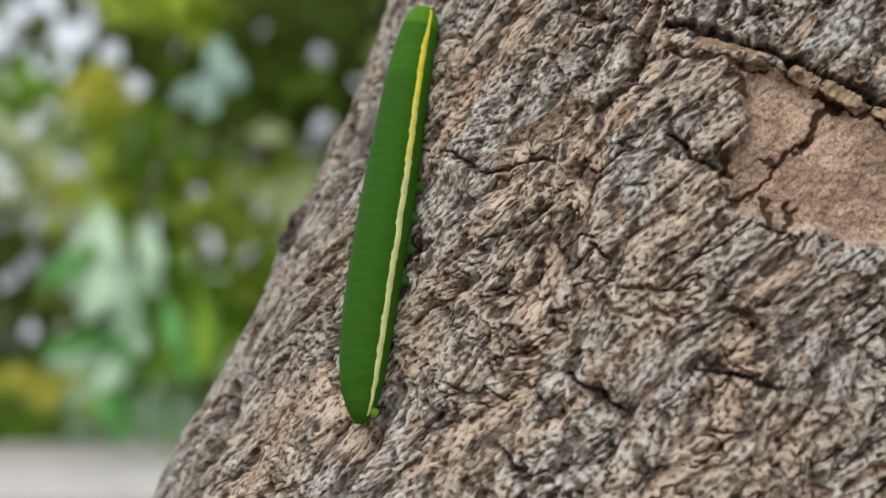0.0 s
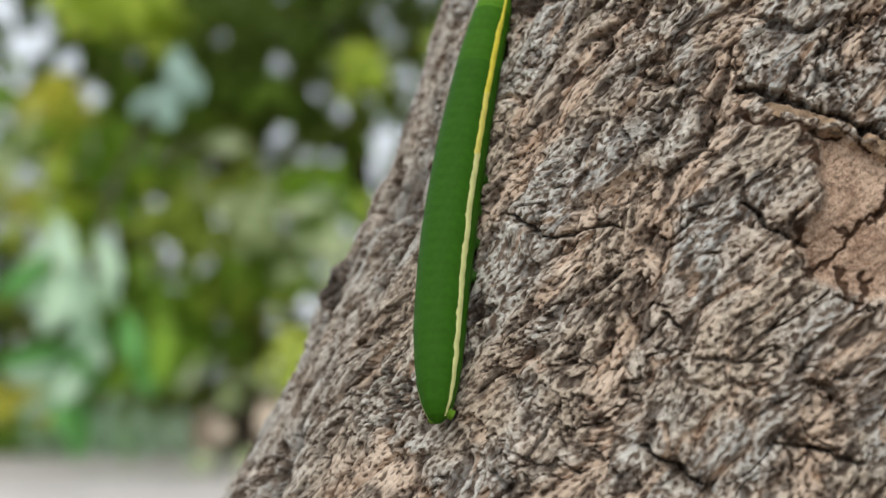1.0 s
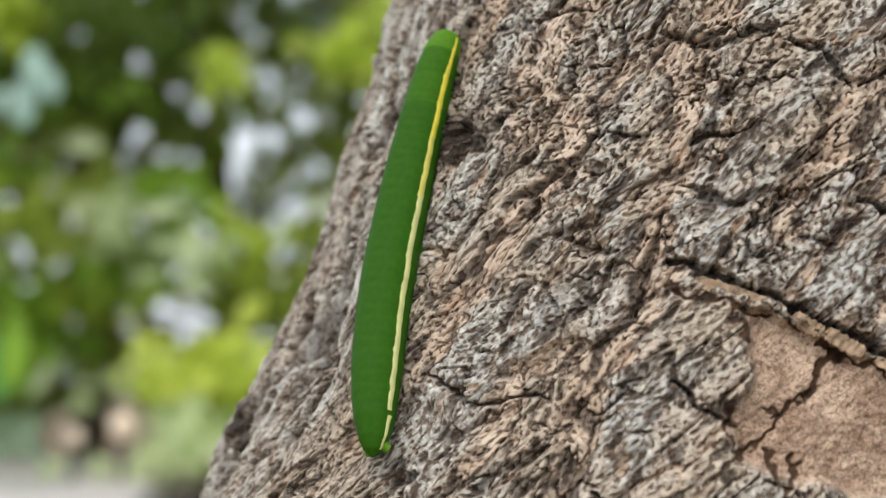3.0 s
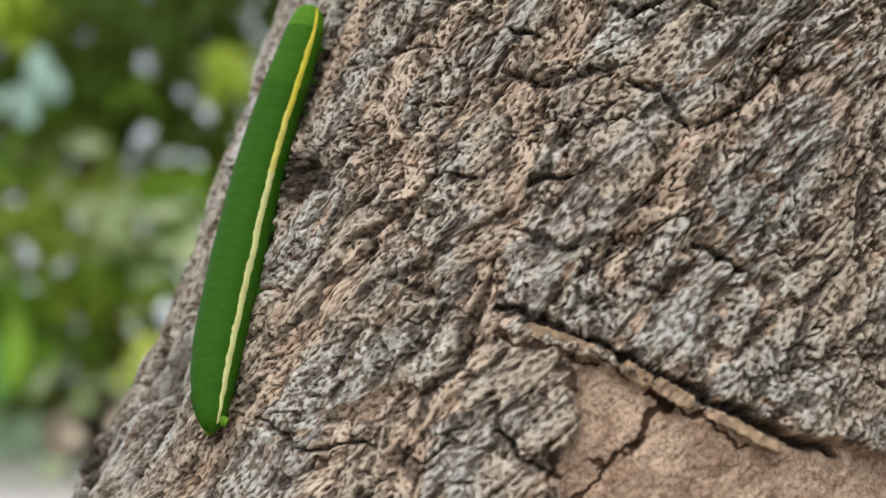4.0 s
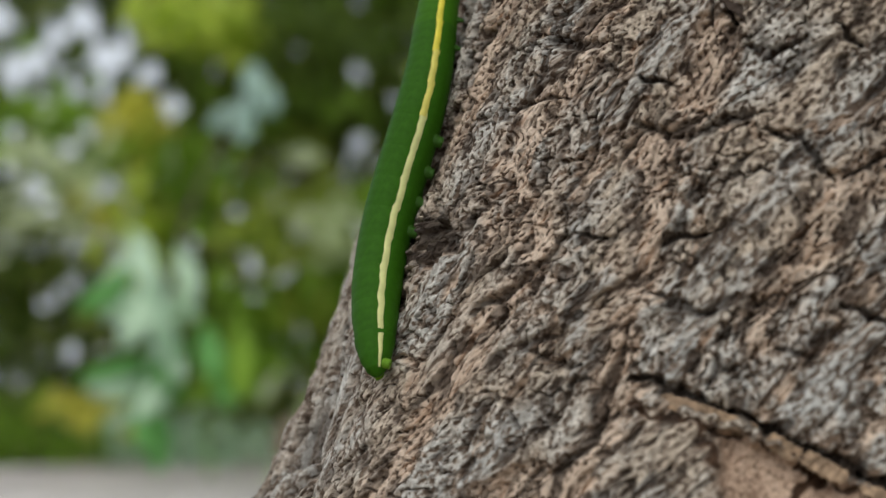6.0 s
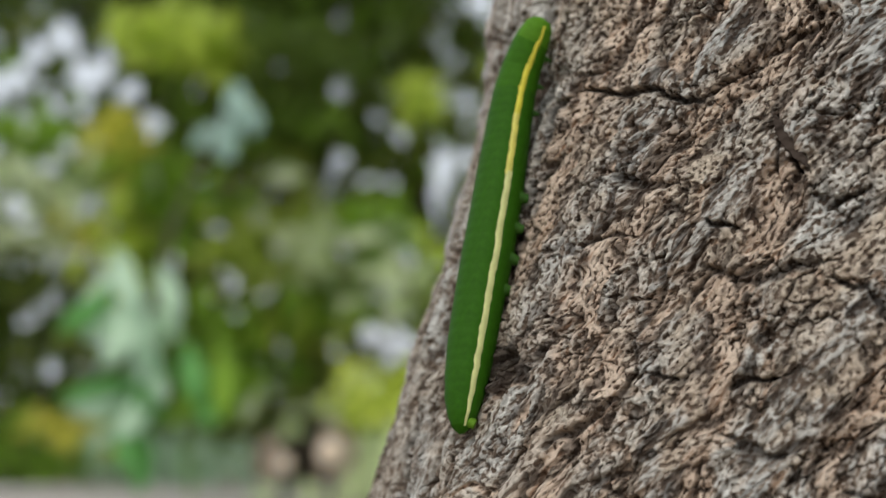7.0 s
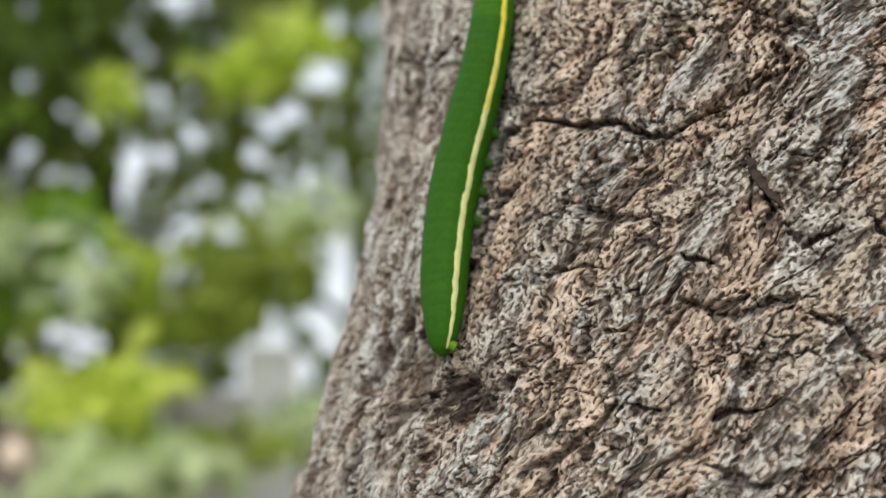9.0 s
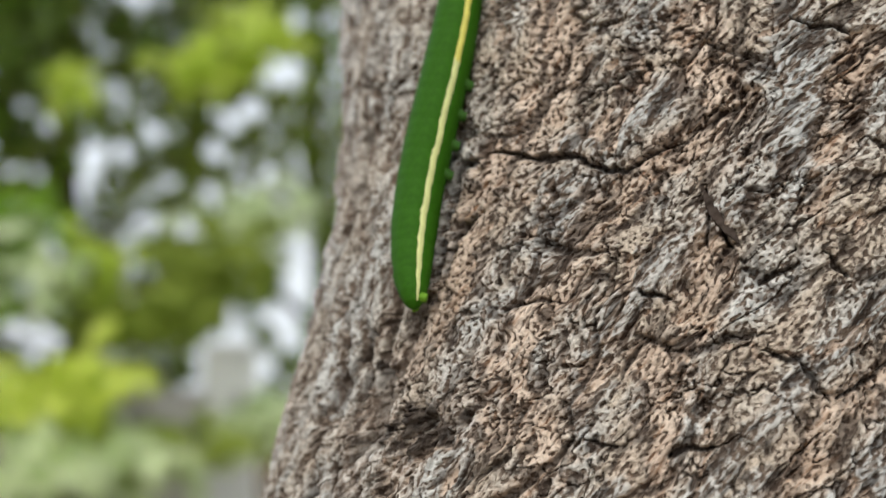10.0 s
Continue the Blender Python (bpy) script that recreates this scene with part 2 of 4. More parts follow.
BARK = bark_material()
SPLINTER = material("splinter_wood", (0.40, 0.285, 0.19), 0.85, 0.15, 1.0, 1100, 0.6, stain=420)
SLIVER = material("dark_sliver", (0.055, 0.040, 0.031), 0.8, 0.2, 0.6, 700, 0.35, stain=120)
GREEN = material("caterpillar_skin", (0.028, 0.108, 0.003), 0.6, 0.12, 0.25, 1500, 0.16, stain=160)
FRONT = material("caterpillar_front_skin", (0.040, 0.138, 0.004), 0.6, 0.12, 0.25, 1500, 0.16, stain=160)
LIME = material("caterpillar_head_skin", (0.085, 0.225, 0.010), 0.6, 0.14, 0.25, 1500, 0.14, stain=160)
FOOT = material("proleg_skin", (0.032, 0.105, 0.008), 0.5, 0.3, 0.2, 1500, 0.2, stain=160)
GOLD = material("golden_stripe", (0.72, 0.64, 0.06), 0.5, 0.3, 0.2, 1200, 0.12, stain=200)
LEMON = material("lemon_stripe", (0.68, 0.62, 0.13), 0.5, 0.3, 0.2, 1200, 0.12, stain=200)
CLASP = material("clasper_skin", (0.13, 0.28, 0.02), 0.6, 0.14, 0.25, 1500, 0.14, stain=160)
CREAM = material("cream_stripe", (0.62, 0.64, 0.26), 0.5, 0.3, 0.2, 1200, 0.12, stain=200)
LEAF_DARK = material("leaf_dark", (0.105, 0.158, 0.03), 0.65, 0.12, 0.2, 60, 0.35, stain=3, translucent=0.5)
LEAF_OLIVE = material("leaf_olive", (0.28, 0.35, 0.065), 0.65, 0.12, 0.2, 60, 0.35, stain=3, translucent=0.5)
LEAF_MID = material("leaf_mid", (0.24, 0.4, 0.05), 0.65, 0.12, 0.2, 60, 0.3, stain=3, translucent=0.5)
# brighter copy of the yellow-green leaf: sunlight put into its colour
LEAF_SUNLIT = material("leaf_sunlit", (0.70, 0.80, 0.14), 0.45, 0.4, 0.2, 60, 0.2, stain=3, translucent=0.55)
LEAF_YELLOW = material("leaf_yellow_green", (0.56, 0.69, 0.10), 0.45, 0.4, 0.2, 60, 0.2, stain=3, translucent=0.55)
LEAF_GOLD = material("leaf_turning_gold", (0.66, 0.64, 0.12), 0.65, 0.12, 0.2, 60, 0.25, stain=3, translucent=0.5)
LEAF_GLOSS = material("leaf_glossy", (0.14, 0.38, 0.09), 0.42, 0.4, 0.1, 60, 0.2, stain=3, translucent=0.35)
# reflected sky put into the leaf colour as a pale green
LEAF_PALE_SHEEN = material("leaf_pale_sheen", (0.52, 0.71, 0.50), 0.25, 0.7, 0.1, 60, 0.2, stain=3, translucent=0.3)
# green leaf tinted teal: the sky's reflection is painted in
LEAF_TEAL_SHEEN = material("leaf_teal_sheen", (0.34, 0.50, 0.42), 0.4, 0.4, 0.1, 60, 0.2, stain=3, translucent=0.3)
# bright grey-green haze put into the leaf colour as a very pale sage
LEAF_HAZE = material("leaf_haze", (0.72, 0.84, 0.50), 0.45, 0.35, 0.2, 60, 0.25, stain=3, translucent=0.5)
TWIG = material("grey_brown_bark", (0.14, 0.11, 0.085), 0.9, 0.2, 0.8, 40, 0.4, stain=6)
SOIL = material("soil_with_litter", (0.13, 0.095, 0.065), 0.95, 0.15, 0.8, 30, 0.45, second=(0.24, 0.18, 0.11), stain=1.5)
PLASTER = material("weathered_plaster", (0.50, 0.47, 0.455), 0.9, 0.2, 0.4, 30, 0.3, stain=5)
WHITE = material("white_wall_paint", (0.88, 0.87, 0.86), 0.8, 0.2, 0.2, 20, 0.08, stain=3)
IRON = material("dark_iron", (0.045, 0.045, 0.045), 0.5, 0.4, 0.3, 200, 0.3, stain=20)
# brightness of a beige highlight, put into the colour of the added balls
GLINT = material("beige_glint", (0.90, 0.72, 0.58), 0.8, 0.25, 0.4, 40, 0.15, stain=8)


# ---- ground ----
def build_ground():
    n = 160
    x, y = np.meshgrid(np.linspace(-1, 1, n), np.linspace(-1, 1, n))
    x, y = np.sign(x) * np.abs(x) ** 4 * 900, np.sign(y) * np.abs(y) ** 4 * 900
    z = 0.02 * fbm(x * 1.3, y * 1.3, 3, 5) * np.exp(-np.hypot(x, y) / 30)
    me = mesh_from("ground", np.stack([x, y, z], -1).reshape(-1, 3), grid_faces(n, n), SOIL)
    thing("ground", "bare brown soil with leaf litter under the trees", "ground", kind="structure", data=me)


# ---- the tree that the caterpillar climbs ----
AXIS = ((3.5025, 0.1983, 0.0178), (5.0548, -0.1697, 0.0328), (6.5, -0.3385, 0.0390))   # centre x, centre y, radius over height, cm
Z_LO, Z_HI = -3.0, 12.0


def trunk_at(z):
    """Centre and radius of the trunk at heights z, in cm over the plan's zero. Past the known stretch the slopes die away."""
    z = np.asarray(z, float)
    out = []
    for (a, b, c), low, high in zip(AXIS, (8.0, 8.0, 12.0), (14.0, 14.0, 3.0)):
        zc = np.clip(z, Z_LO, Z_HI)
        v = a + b * zc + c * zc * zc
        v = v - (b + 2 * c * Z_LO) * low * (1 - np.exp(np.minimum(z - Z_LO, 0) / low))
        v = v + (b + 2 * c * Z_HI) * high * (1 - np.exp(-np.maximum(z - Z_HI, 0) / high))
        out.append(v)
    out[2] = out[2] * (1 - 0.0022 * np.maximum(z - 40, 0))
    return out


def on_trunk(angle, z, off):
    """A point off cm outside the trunk; angle 0 faces -y, and grows towards +x. In metres."""
    cx, cy, r = trunk_at(z)
    return np.stack([cx + (r + off) * np.sin(angle), cy - (r + off) * np.cos(angle), np.asarray(z) + 100 * H], -1) / 100


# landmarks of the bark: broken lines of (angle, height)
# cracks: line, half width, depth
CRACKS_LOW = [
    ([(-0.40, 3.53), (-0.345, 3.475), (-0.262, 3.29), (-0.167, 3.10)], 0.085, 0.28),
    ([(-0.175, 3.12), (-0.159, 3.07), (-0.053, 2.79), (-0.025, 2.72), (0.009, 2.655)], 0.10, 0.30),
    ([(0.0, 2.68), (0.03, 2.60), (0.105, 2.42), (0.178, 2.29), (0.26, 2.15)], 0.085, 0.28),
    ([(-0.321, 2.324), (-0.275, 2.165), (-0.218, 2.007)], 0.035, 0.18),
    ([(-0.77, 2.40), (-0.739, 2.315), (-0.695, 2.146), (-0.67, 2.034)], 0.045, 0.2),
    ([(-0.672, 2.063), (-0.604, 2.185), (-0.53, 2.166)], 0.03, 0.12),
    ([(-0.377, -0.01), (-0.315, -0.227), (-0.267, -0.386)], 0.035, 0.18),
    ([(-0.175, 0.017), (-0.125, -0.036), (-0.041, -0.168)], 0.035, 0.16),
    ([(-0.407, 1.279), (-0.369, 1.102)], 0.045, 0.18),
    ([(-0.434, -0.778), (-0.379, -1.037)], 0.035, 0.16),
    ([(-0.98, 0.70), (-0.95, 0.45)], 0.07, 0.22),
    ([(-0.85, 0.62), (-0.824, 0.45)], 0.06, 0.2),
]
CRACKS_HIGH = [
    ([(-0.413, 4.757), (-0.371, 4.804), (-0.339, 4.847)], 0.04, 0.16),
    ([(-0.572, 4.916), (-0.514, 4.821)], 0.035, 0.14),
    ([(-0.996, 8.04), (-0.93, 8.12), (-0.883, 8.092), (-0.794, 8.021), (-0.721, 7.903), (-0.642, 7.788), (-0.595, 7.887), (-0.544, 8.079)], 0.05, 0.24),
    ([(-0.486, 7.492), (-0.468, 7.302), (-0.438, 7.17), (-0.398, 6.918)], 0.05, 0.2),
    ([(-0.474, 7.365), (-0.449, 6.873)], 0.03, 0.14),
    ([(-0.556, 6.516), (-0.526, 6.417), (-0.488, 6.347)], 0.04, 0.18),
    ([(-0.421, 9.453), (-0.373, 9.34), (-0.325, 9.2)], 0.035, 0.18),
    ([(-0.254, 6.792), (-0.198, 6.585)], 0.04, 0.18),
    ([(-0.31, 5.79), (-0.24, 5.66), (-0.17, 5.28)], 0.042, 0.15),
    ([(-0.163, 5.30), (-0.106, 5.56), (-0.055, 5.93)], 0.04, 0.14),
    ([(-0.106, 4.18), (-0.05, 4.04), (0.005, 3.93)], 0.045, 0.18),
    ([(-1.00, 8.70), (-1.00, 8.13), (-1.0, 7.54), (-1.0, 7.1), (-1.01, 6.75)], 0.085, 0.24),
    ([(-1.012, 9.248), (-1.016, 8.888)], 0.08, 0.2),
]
# brown grooves, partly shade put into the colour, that break the bare scar and the foot of its splinters into pieces
GROOVES = [
    ([(-0.045, 2.62), (-0.075, 2.50), (-0.088, 2.40), (-0.093, 2.25)], 0.065, 0.10),
    ([(-0.093, 2.27), (-0.122, 2.09), (-0.136, 1.97), (-0.145, 1.76), (-0.175, 1.615), (-0.20, 1.69), (-0.225, 1.83)], 0.032, 0.08),
    ([(-0.17, 2.08), (-0.145, 2.06), (-0.128, 2.03)], 0.02, 0.05),
    ([(-0.222, 2.16), (-0.213, 2.02), (-0.230, 1.90)], 0.05, 0.05),
    ([(-0.14, 1.64), (-0.125, 1.50), (-0.118, 1.40)], 0.045, 0.06),
    ([(-0.10, 1.63), (-0.085, 1.50), (-0.082, 1.42), (-0.10, 1.33)], 0.045, 0.06),
    ([(-0.38, 3.27), (-0.30, 3.14), (-0.225, 3.02), (-0.16, 2.95), (-0.115, 2.83), (-0.062, 2.61), (-0.03, 2.60)], 0.030, 0.08),
    ([(-0.03, 2.61), (0.03, 2.42), (0.10, 2.20)], 0.025, 0.06),
    ([(-0.25, 2.98), (-0.235, 2.86), (-0.215, 2.70)], 0.05, 0.05),
]
# lesser creases between the plates
CREASES_LOW = [
    ([(-0.42, 3.47), (-0.42, 3.12), (-0.43, 2.89), (-0.47, 2.68)], 0.038, 0.13),
    ([(-0.61, 3.34), (-0.56, 3.07)], 0.028, 0.09),
    ([(-0.55, 1.49), (-0.52, 1.54), (-0.49, 1.70)], 0.028, 0.09),
    ([(-0.15, 0.62), (-0.11, 0.41), (-0.10, 0.36)], 0.038, 0.13),
    ([(-0.33, 0.84), (-0.27, 0.73), (-0.22, 0.78)], 0.028, 0.09),
    ([(-0.92, 0.68), (-0.83, 0.28)], 0.038, 0.13),
    ([(-0.77, 1.26), (-0.72, 1.36)], 0.038, 0.13),
    ([(-0.60, -0.25), (-0.56, -0.52)], 0.028, 0.09),
    ([(-0.20, 1.92), (-0.23, 2.09), (-0.23, 2.26)], 0.028, 0.09),
    ([(-0.12, 0.57), (-0.07, 0.67)], 0.028, 0.09),
    ([(-0.53, 0.42), (-0.53, 0.09), (-0.55, -0.13)], 0.028, 0.09),
    ([(-0.34, 2.63), (-0.31, 2.28)], 0.028, 0.09),
]
CREASES_MID = [
    ([(-0.71, 5.24), (-0.72, 4.77), (-0.75, 4.55), (-0.76, 4.32)], 0.038, 0.13),
    ([(-0.60, 4.95), (-0.62, 4.67), (-0.68, 4.41), (-0.74, 4.14)], 0.038, 0.13),
    ([(-0.51, 4.14), (-0.56, 3.93), (-0.60, 3.82), (-0.56, 3.71), (-0.48, 3.59)], 0.028, 0.09),
    ([(-0.43, 4.07), (-0.43, 3.75), (-0.42, 3.53), (-0.44, 3.27), (-0.42, 2.90)], 0.038, 0.13),
    ([(-0.41, 4.28), (-0.35, 4.17), (-0.29, 4.11)], 0.038, 0.13),
    ([(-0.18, 3.79), (-0.11, 3.68)], 0.028, 0.09),
    ([(-0.76, 3.91), (-0.75, 3.57), (-0.79, 3.34), (-0.82, 3.06)], 0.038, 0.13),
    ([(-0.79, 5.58), (-0.74, 5.31), (-0.74, 4.96)], 0.028, 0.09),
    ([(-0.54, 6.01), (-0.47, 5.86), (-0.41, 6.00)], 0.038, 0.13),
    ([(-0.22, 4.26), (-0.24, 4.05), (-0.25, 3.84)], 0.028, 0.09),
    ([(-0.26, 3.42), (-0.26, 3.74)], 0.028, 0.09),
    ([(-0.50, 3.43), (-0.46, 3.48)], 0.028, 0.09),
]
CREASES_HIGH = [
    ([(-0.80, 9.25), (-0.81, 8.85), (-0.84, 8.60), (-0.89, 8.37), (-0.92, 8.33)], 0.038, 0.13),
    ([(-1.01, 8.12), (-0.95, 8.00)], 0.038, 0.13),
    ([(-0.94, 7.40), (-0.97, 7.15), (-0.98, 6.70)], 0.06, 0.18),
    ([(-0.77, 7.01), (-0.70, 6.93), (-0.63, 6.85)], 0.038, 0.13),
    ([(-0.81, 6.28), (-0.76, 6.39), (-0.69, 6.38)], 0.028, 0.09),
    ([(-0.46, 8.52), (-0.50, 8.35), (-0.53, 8.11), (-0.57, 7.87)], 0.038, 0.13),
    ([(-0.38, 6.63), (-0.35, 6.57), (-0.29, 6.68)], 0.038, 0.13),
    ([(-0.33, 5.99), (-0.37, 5.93), (-0.43, 5.76), (-0.48, 5.82)], 0.038, 0.13),
    ([(-0.51, 6.00), (-0.53, 5.71), (-0.54, 5.48)], 0.028, 0.09),
    ([(-1.33, 9.55), (-1.37, 9.04), (-1.37, 8.60)], 0.06, 0.18),
    ([(-1.72, 10.41), (-1.70, 9.54)], 0.038, 0.13),
    ([(-1.30, 7.39), (-1.27, 6.66), (-1.30, 6.26)], 0.06, 0.18),
    ([(-0.53, 9.12), (-0.48, 8.97), (-0.47, 8.84)], 0.028, 0.09),
    ([(-0.62, 6.13), (-0.59, 5.77), (-0.62, 5.08)], 0.028, 0.09),
]
# troughs of tan inner bark between the grey plates: line, half width
TROUGHS_LOW = [
    ([(-0.451, 2.217), (-0.444, 1.747), (-0.457, 1.289), (-0.456, 0.775), (-0.44, 0.323), (-0.431, -0.176), (-0.446, -0.397), (-0.50, -0.57), (-0.55, -0.91)], 0.13),
    ([(-0.632, 1.334), (-0.6, 1.68), (-0.601, 2.34), (-0.51, 2.657)], 0.13),
    ([(-0.92, -1.31), (-0.89, -0.63), (-0.84, -0.26), (-0.68, -0.77)], 0.18),
    ([(-0.19, -1.12), (-0.16, -0.64), (-0.13, -0.22), (-0.13, 0.21), (-0.11, 0.53), (-0.09, 0.96)], 0.17),
    ([(-0.40, 3.40), (-0.40, 3.00), (-0.42, 2.70), (-0.47, 2.45), (-0.47, 2.06)], 0.16),
    ([(-0.74, 6.17), (-0.75, 5.54), (-0.68, 5.05), (-0.62, 4.64), (-0.69, 4.12), (-0.72, 3.64), (-0.75, 3.32), (-0.77, 2.89), (-0.82, 2.35), (-0.88, 1.74)], 0.16),
]
TROUGHS_HIGH = [
    ([(-0.514, 5.8), (-0.457, 5.356), (-0.421, 4.576), (-0.438, 4.169), (-0.417, 3.478)], 0.14),
    ([(-0.85, 9.95), (-0.81, 9.22), (-0.83, 8.69), (-0.88, 8.19), (-0.92, 7.74), (-0.93, 7.09), (-0.94, 6.51), (-0.99, 6.01), (-1.05, 5.51), (-1.10, 5.00), (-1.10, 4.43)], 0.22),
    ([(-0.58, 9.58), (-0.55, 8.84), (-0.47, 8.43), (-0.52, 8.13), (-0.57, 7.84), (-0.64, 7.48), (-0.67, 7.06), (-0.70, 6.57), (-0.76, 6.22), (-0.78, 5.73), (-0.75, 5.02)], 0.18),
    ([(-0.44, 6.88), (-0.43, 6.17), (-0.47, 5.65), (-0.46, 5.14)], 0.18),
    ([(-0.30, 9.07), (-0.30, 8.57), (-0.29, 7.95)], 0.16),
    ([(-0.16, 4.6), (-0.16, 4.92), (-0.163, 5.26), (-0.10, 5.53), (-0.045, 5.86), (0.013, 5.81), (0.09, 5.54)], 0.12),
    ([(-0.09, 5.37), (-0.17, 4.97), (-0.18, 4.52), (-0.22, 4.12), (-0.21, 3.88)], 0.15),
]
# smoother pale blue-grey scales: line, half width
SCALES = [
    ([(-0.12, 3.4), (-0.05, 4.2), (0.0, 5.0), (0.05, 6.0)], 0.5),
    ([(-0.12, 1.0), (-0.05, 0.5), (0.0, 0.0)], 0.35),
    ([(-0.42, 9.42), (-0.37, 8.65), (-0.34, 7.83)], 0.30),
    ([(-0.36, 4.25), (-0.30, 4.80), (-0.25, 5.30), (-0.245, 5.50)], 0.20),
    ([(-0.225, 5.60), (-0.19, 5.79), (-0.15, 6.08), (-0.10, 6.42)], 0.22),
    ([(-0.06, 4.75), (0.02, 5.0), (0.06, 5.25)], 0.28),
    ([(-0.59, 5.14), (-0.59, 5.66), (-0.57, 6.19), (-0.53, 6.83)], 0.24),
    ([(-0.33, 3.59), (-0.32, 3.99), (-0.24, 4.48)], 0.18),
    ([(-0.48, 3.61), (-0.53, 4.24), (-0.49, 4.44)], 0.13),
    ([(-0.58, 6.10), (-0.56, 6.47)], 0.18),
    ([(-0.39, 1.85), (-0.35, 2.12), (-0.31, 2.41)], 0.25),
    ([(-0.65, 2.35), (-0.62, 2.56), (-0.57, 2.91)], 0.25),
    ([(-0.265, -0.22), (-0.228, 0.10), (-0.185, 0.53)], 0.25),
    ([(-0.75, 8.13), (-0.67, 8.31), (-0.60, 8.62)], 0.25),
    ([(-0.76, 7.63), (-0.71, 7.32), (-0.68, 7.02)], 0.32),
    ([(-0.77, 6.25), (-0.75, 6.56), (-0.74, 6.74)], 0.24),
    ([(-0.49, 6.65), (-0.46, 7.0), (-0.43, 7.23)], 0.2),
]
# angle, height, radius, depth; the last ones stand out from the bark
KNOTS = [(-0.91, 5.02, 0.33, 0.26), (-1.02, 4.98, 0.16, 0.2), (-0.86, 4.88, 0.12, 0.16), (-0.97, 5.17, 0.14, 0.16), (-0.83, 5.12, 0.10, 0.14), (-0.95, 4.80, 0.10, 0.13), (-1.12, 5.65, 0.14, 0.18), (-1.31, 1.55, 0.22, -0.16), (-1.42, 1.9, 0.3, -0.14)]
BARE = [(-0.235, 3.05), (-0.216, 2.709), (-0.189, 2.413), (-0.217, 1.954), (-0.185, 1.588), (-0.10, 1.40), (0.07, 1.18), (0.40, 1.0), (0.40, 2.1), (0.02, 2.55), (-0.15, 2.9)]


def inside(s, z, poly):
    out = np.zeros(s.shape, bool)
    for k in range(len(poly)):
        (ax, ay), (bx, by) = poly[k - 1], poly[k]
        if ay != by:
            out ^= ((ay > z) != (by > z)) & (s < (bx - ax) * (z - ay) / (by - ay) + ax)
    return out


def cool_mask(s, z):
    out = np.zeros(s.shape)
    for line, width in SCALES:
        d, _ = near_line(s, z, [(a * 6.2, b) for a, b in line])
        out = np.maximum(out, 1 - step(0.4, 1.0, d / width))
    return out


def bark_relief(angle, z, worm, stroke, clump, vein):
    """Height of the bark in cm, and the masks of its layers and of its painted shade."""
    s = angle * 6.2
    wx, wz = fbm(s * 0.55, z * 0.55, 3, 11), fbm(s * 0.55, z * 0.55, 3, 23)
    p, q = s + 0.30 * wx, z + 0.30 * wz
    lean = 1.02
    u, v = p * np.cos(lean) + q * np.sin(lean), -p * np.sin(lean) + q * np.cos(lean)     # along and across the grain
    h = 0.14 * fbm(s * 0.32, z * 0.32, 2, 41)
    net = np.abs(fbm(u * 0.40, v * 0.85, 3, 51))
    plate = step(0.0, 0.09, net)
    h = h + 0.06 * plate - 0.035
    side = 1 - step(-1.12, -0.92, angle)      # the flank: long upright blocks with pits between them
    block = fbm(s * 1.5 + 0.5 * wx, z * 0.5 + 0.3 * wz, 3, 151, 0.5)
    lump = fbm(u * 1.35, v * 1.9, 4, 61, 0.62) * (1 - 0.55 * side)
    h = h + 0.20 * side * block - 0.09 * side * step(0.5, 3.5, z) - 0.04 * side
    h = h + 0.022 * lump + 0.010 * clump + 0.008 * (1 - 0.6 * side) * np.abs(fbm(u * 2.6, v * 3.6, 3, 66))
    small = fbm(u * 4.8, v * 6.0, 3, 71)
    flake = 0.55 + 0.35 * lump + 0.40 * clump + 0.2 * small
    h = h + 0.008 * small + 0.006 * fbm(s * 11, z * 11, 2, 81) + (0.010 * worm + 0.006 * stroke) * (0.5 + 0.5 * step(3.0, 7.5, z)) * (1 - 0.4 * cool_mask(s, z))
    grey = np.clip(flake * 0.75 + 0.35 * (plate - 0.3), 0, 1)
    tan, bare, rot_shade = np.zeros(s.shape), np.zeros(s.shape), np.zeros(s.shape)
    js, jz = s + 0.10 * perlin(s * 2.2, z * 2.2, 91) + 0.05 * perlin(s * 6, z * 6, 92), z + 0.10 * perlin(s * 2.2, z * 2.2, 93) + 0.05 * perlin(s * 6, z * 6, 94)
    trough = np.abs(fbm(u * 0.55 + 5.1, v * 0.85, 4, 57)) / 0.032
    quiet = np.full(s.shape, 9.0)          # where the mapped troughs run, no others
    for line, width in TROUGHS_LOW + TROUGHS_HIGH:
        d, _ = near_line(js, jz, [(a * 6.2, b) for a, b in line])
        quiet = np.minimum(quiet, d / width)
    trough = np.minimum(np.maximum(trough, 1.6 * (1 - step(2.2, 4.5, quiet))), quiet)
    trough = trough + 0.9 * small + 0.5 * lump
    h = h + 0.065 * step(0.75, 1.45, trough) - 0.045
    combed = cool_mask(js, jz)
    fold = np.abs(fbm(u * 1.0 + 0.6 * wx + 3.3, v * 1.75, 4, 131, 0.55))
    fold = (1 - step(0.006, 0.042, fold)) * step(-0.25, 0.0, fbm(u * 0.6, v * 0.8, 2, 141)) * (1 - 0.6 * combed)
    wrinkle = np.abs(fbm(s * 1.3 + 0.8 * wx + 9.1, z * 1.15 + 0.8 * wz, 4, 161, 0.6))
    wrinkle = (1 - step(0.006, 0.045, wrinkle)) * step(-0.12, 0.05, fbm(s * 0.8, z * 0.8, 2, 171)) * (1 - 0.6 * combed)
    fold = np.maximum(fold, wrinkle)
    h = h - 0.075 * fold
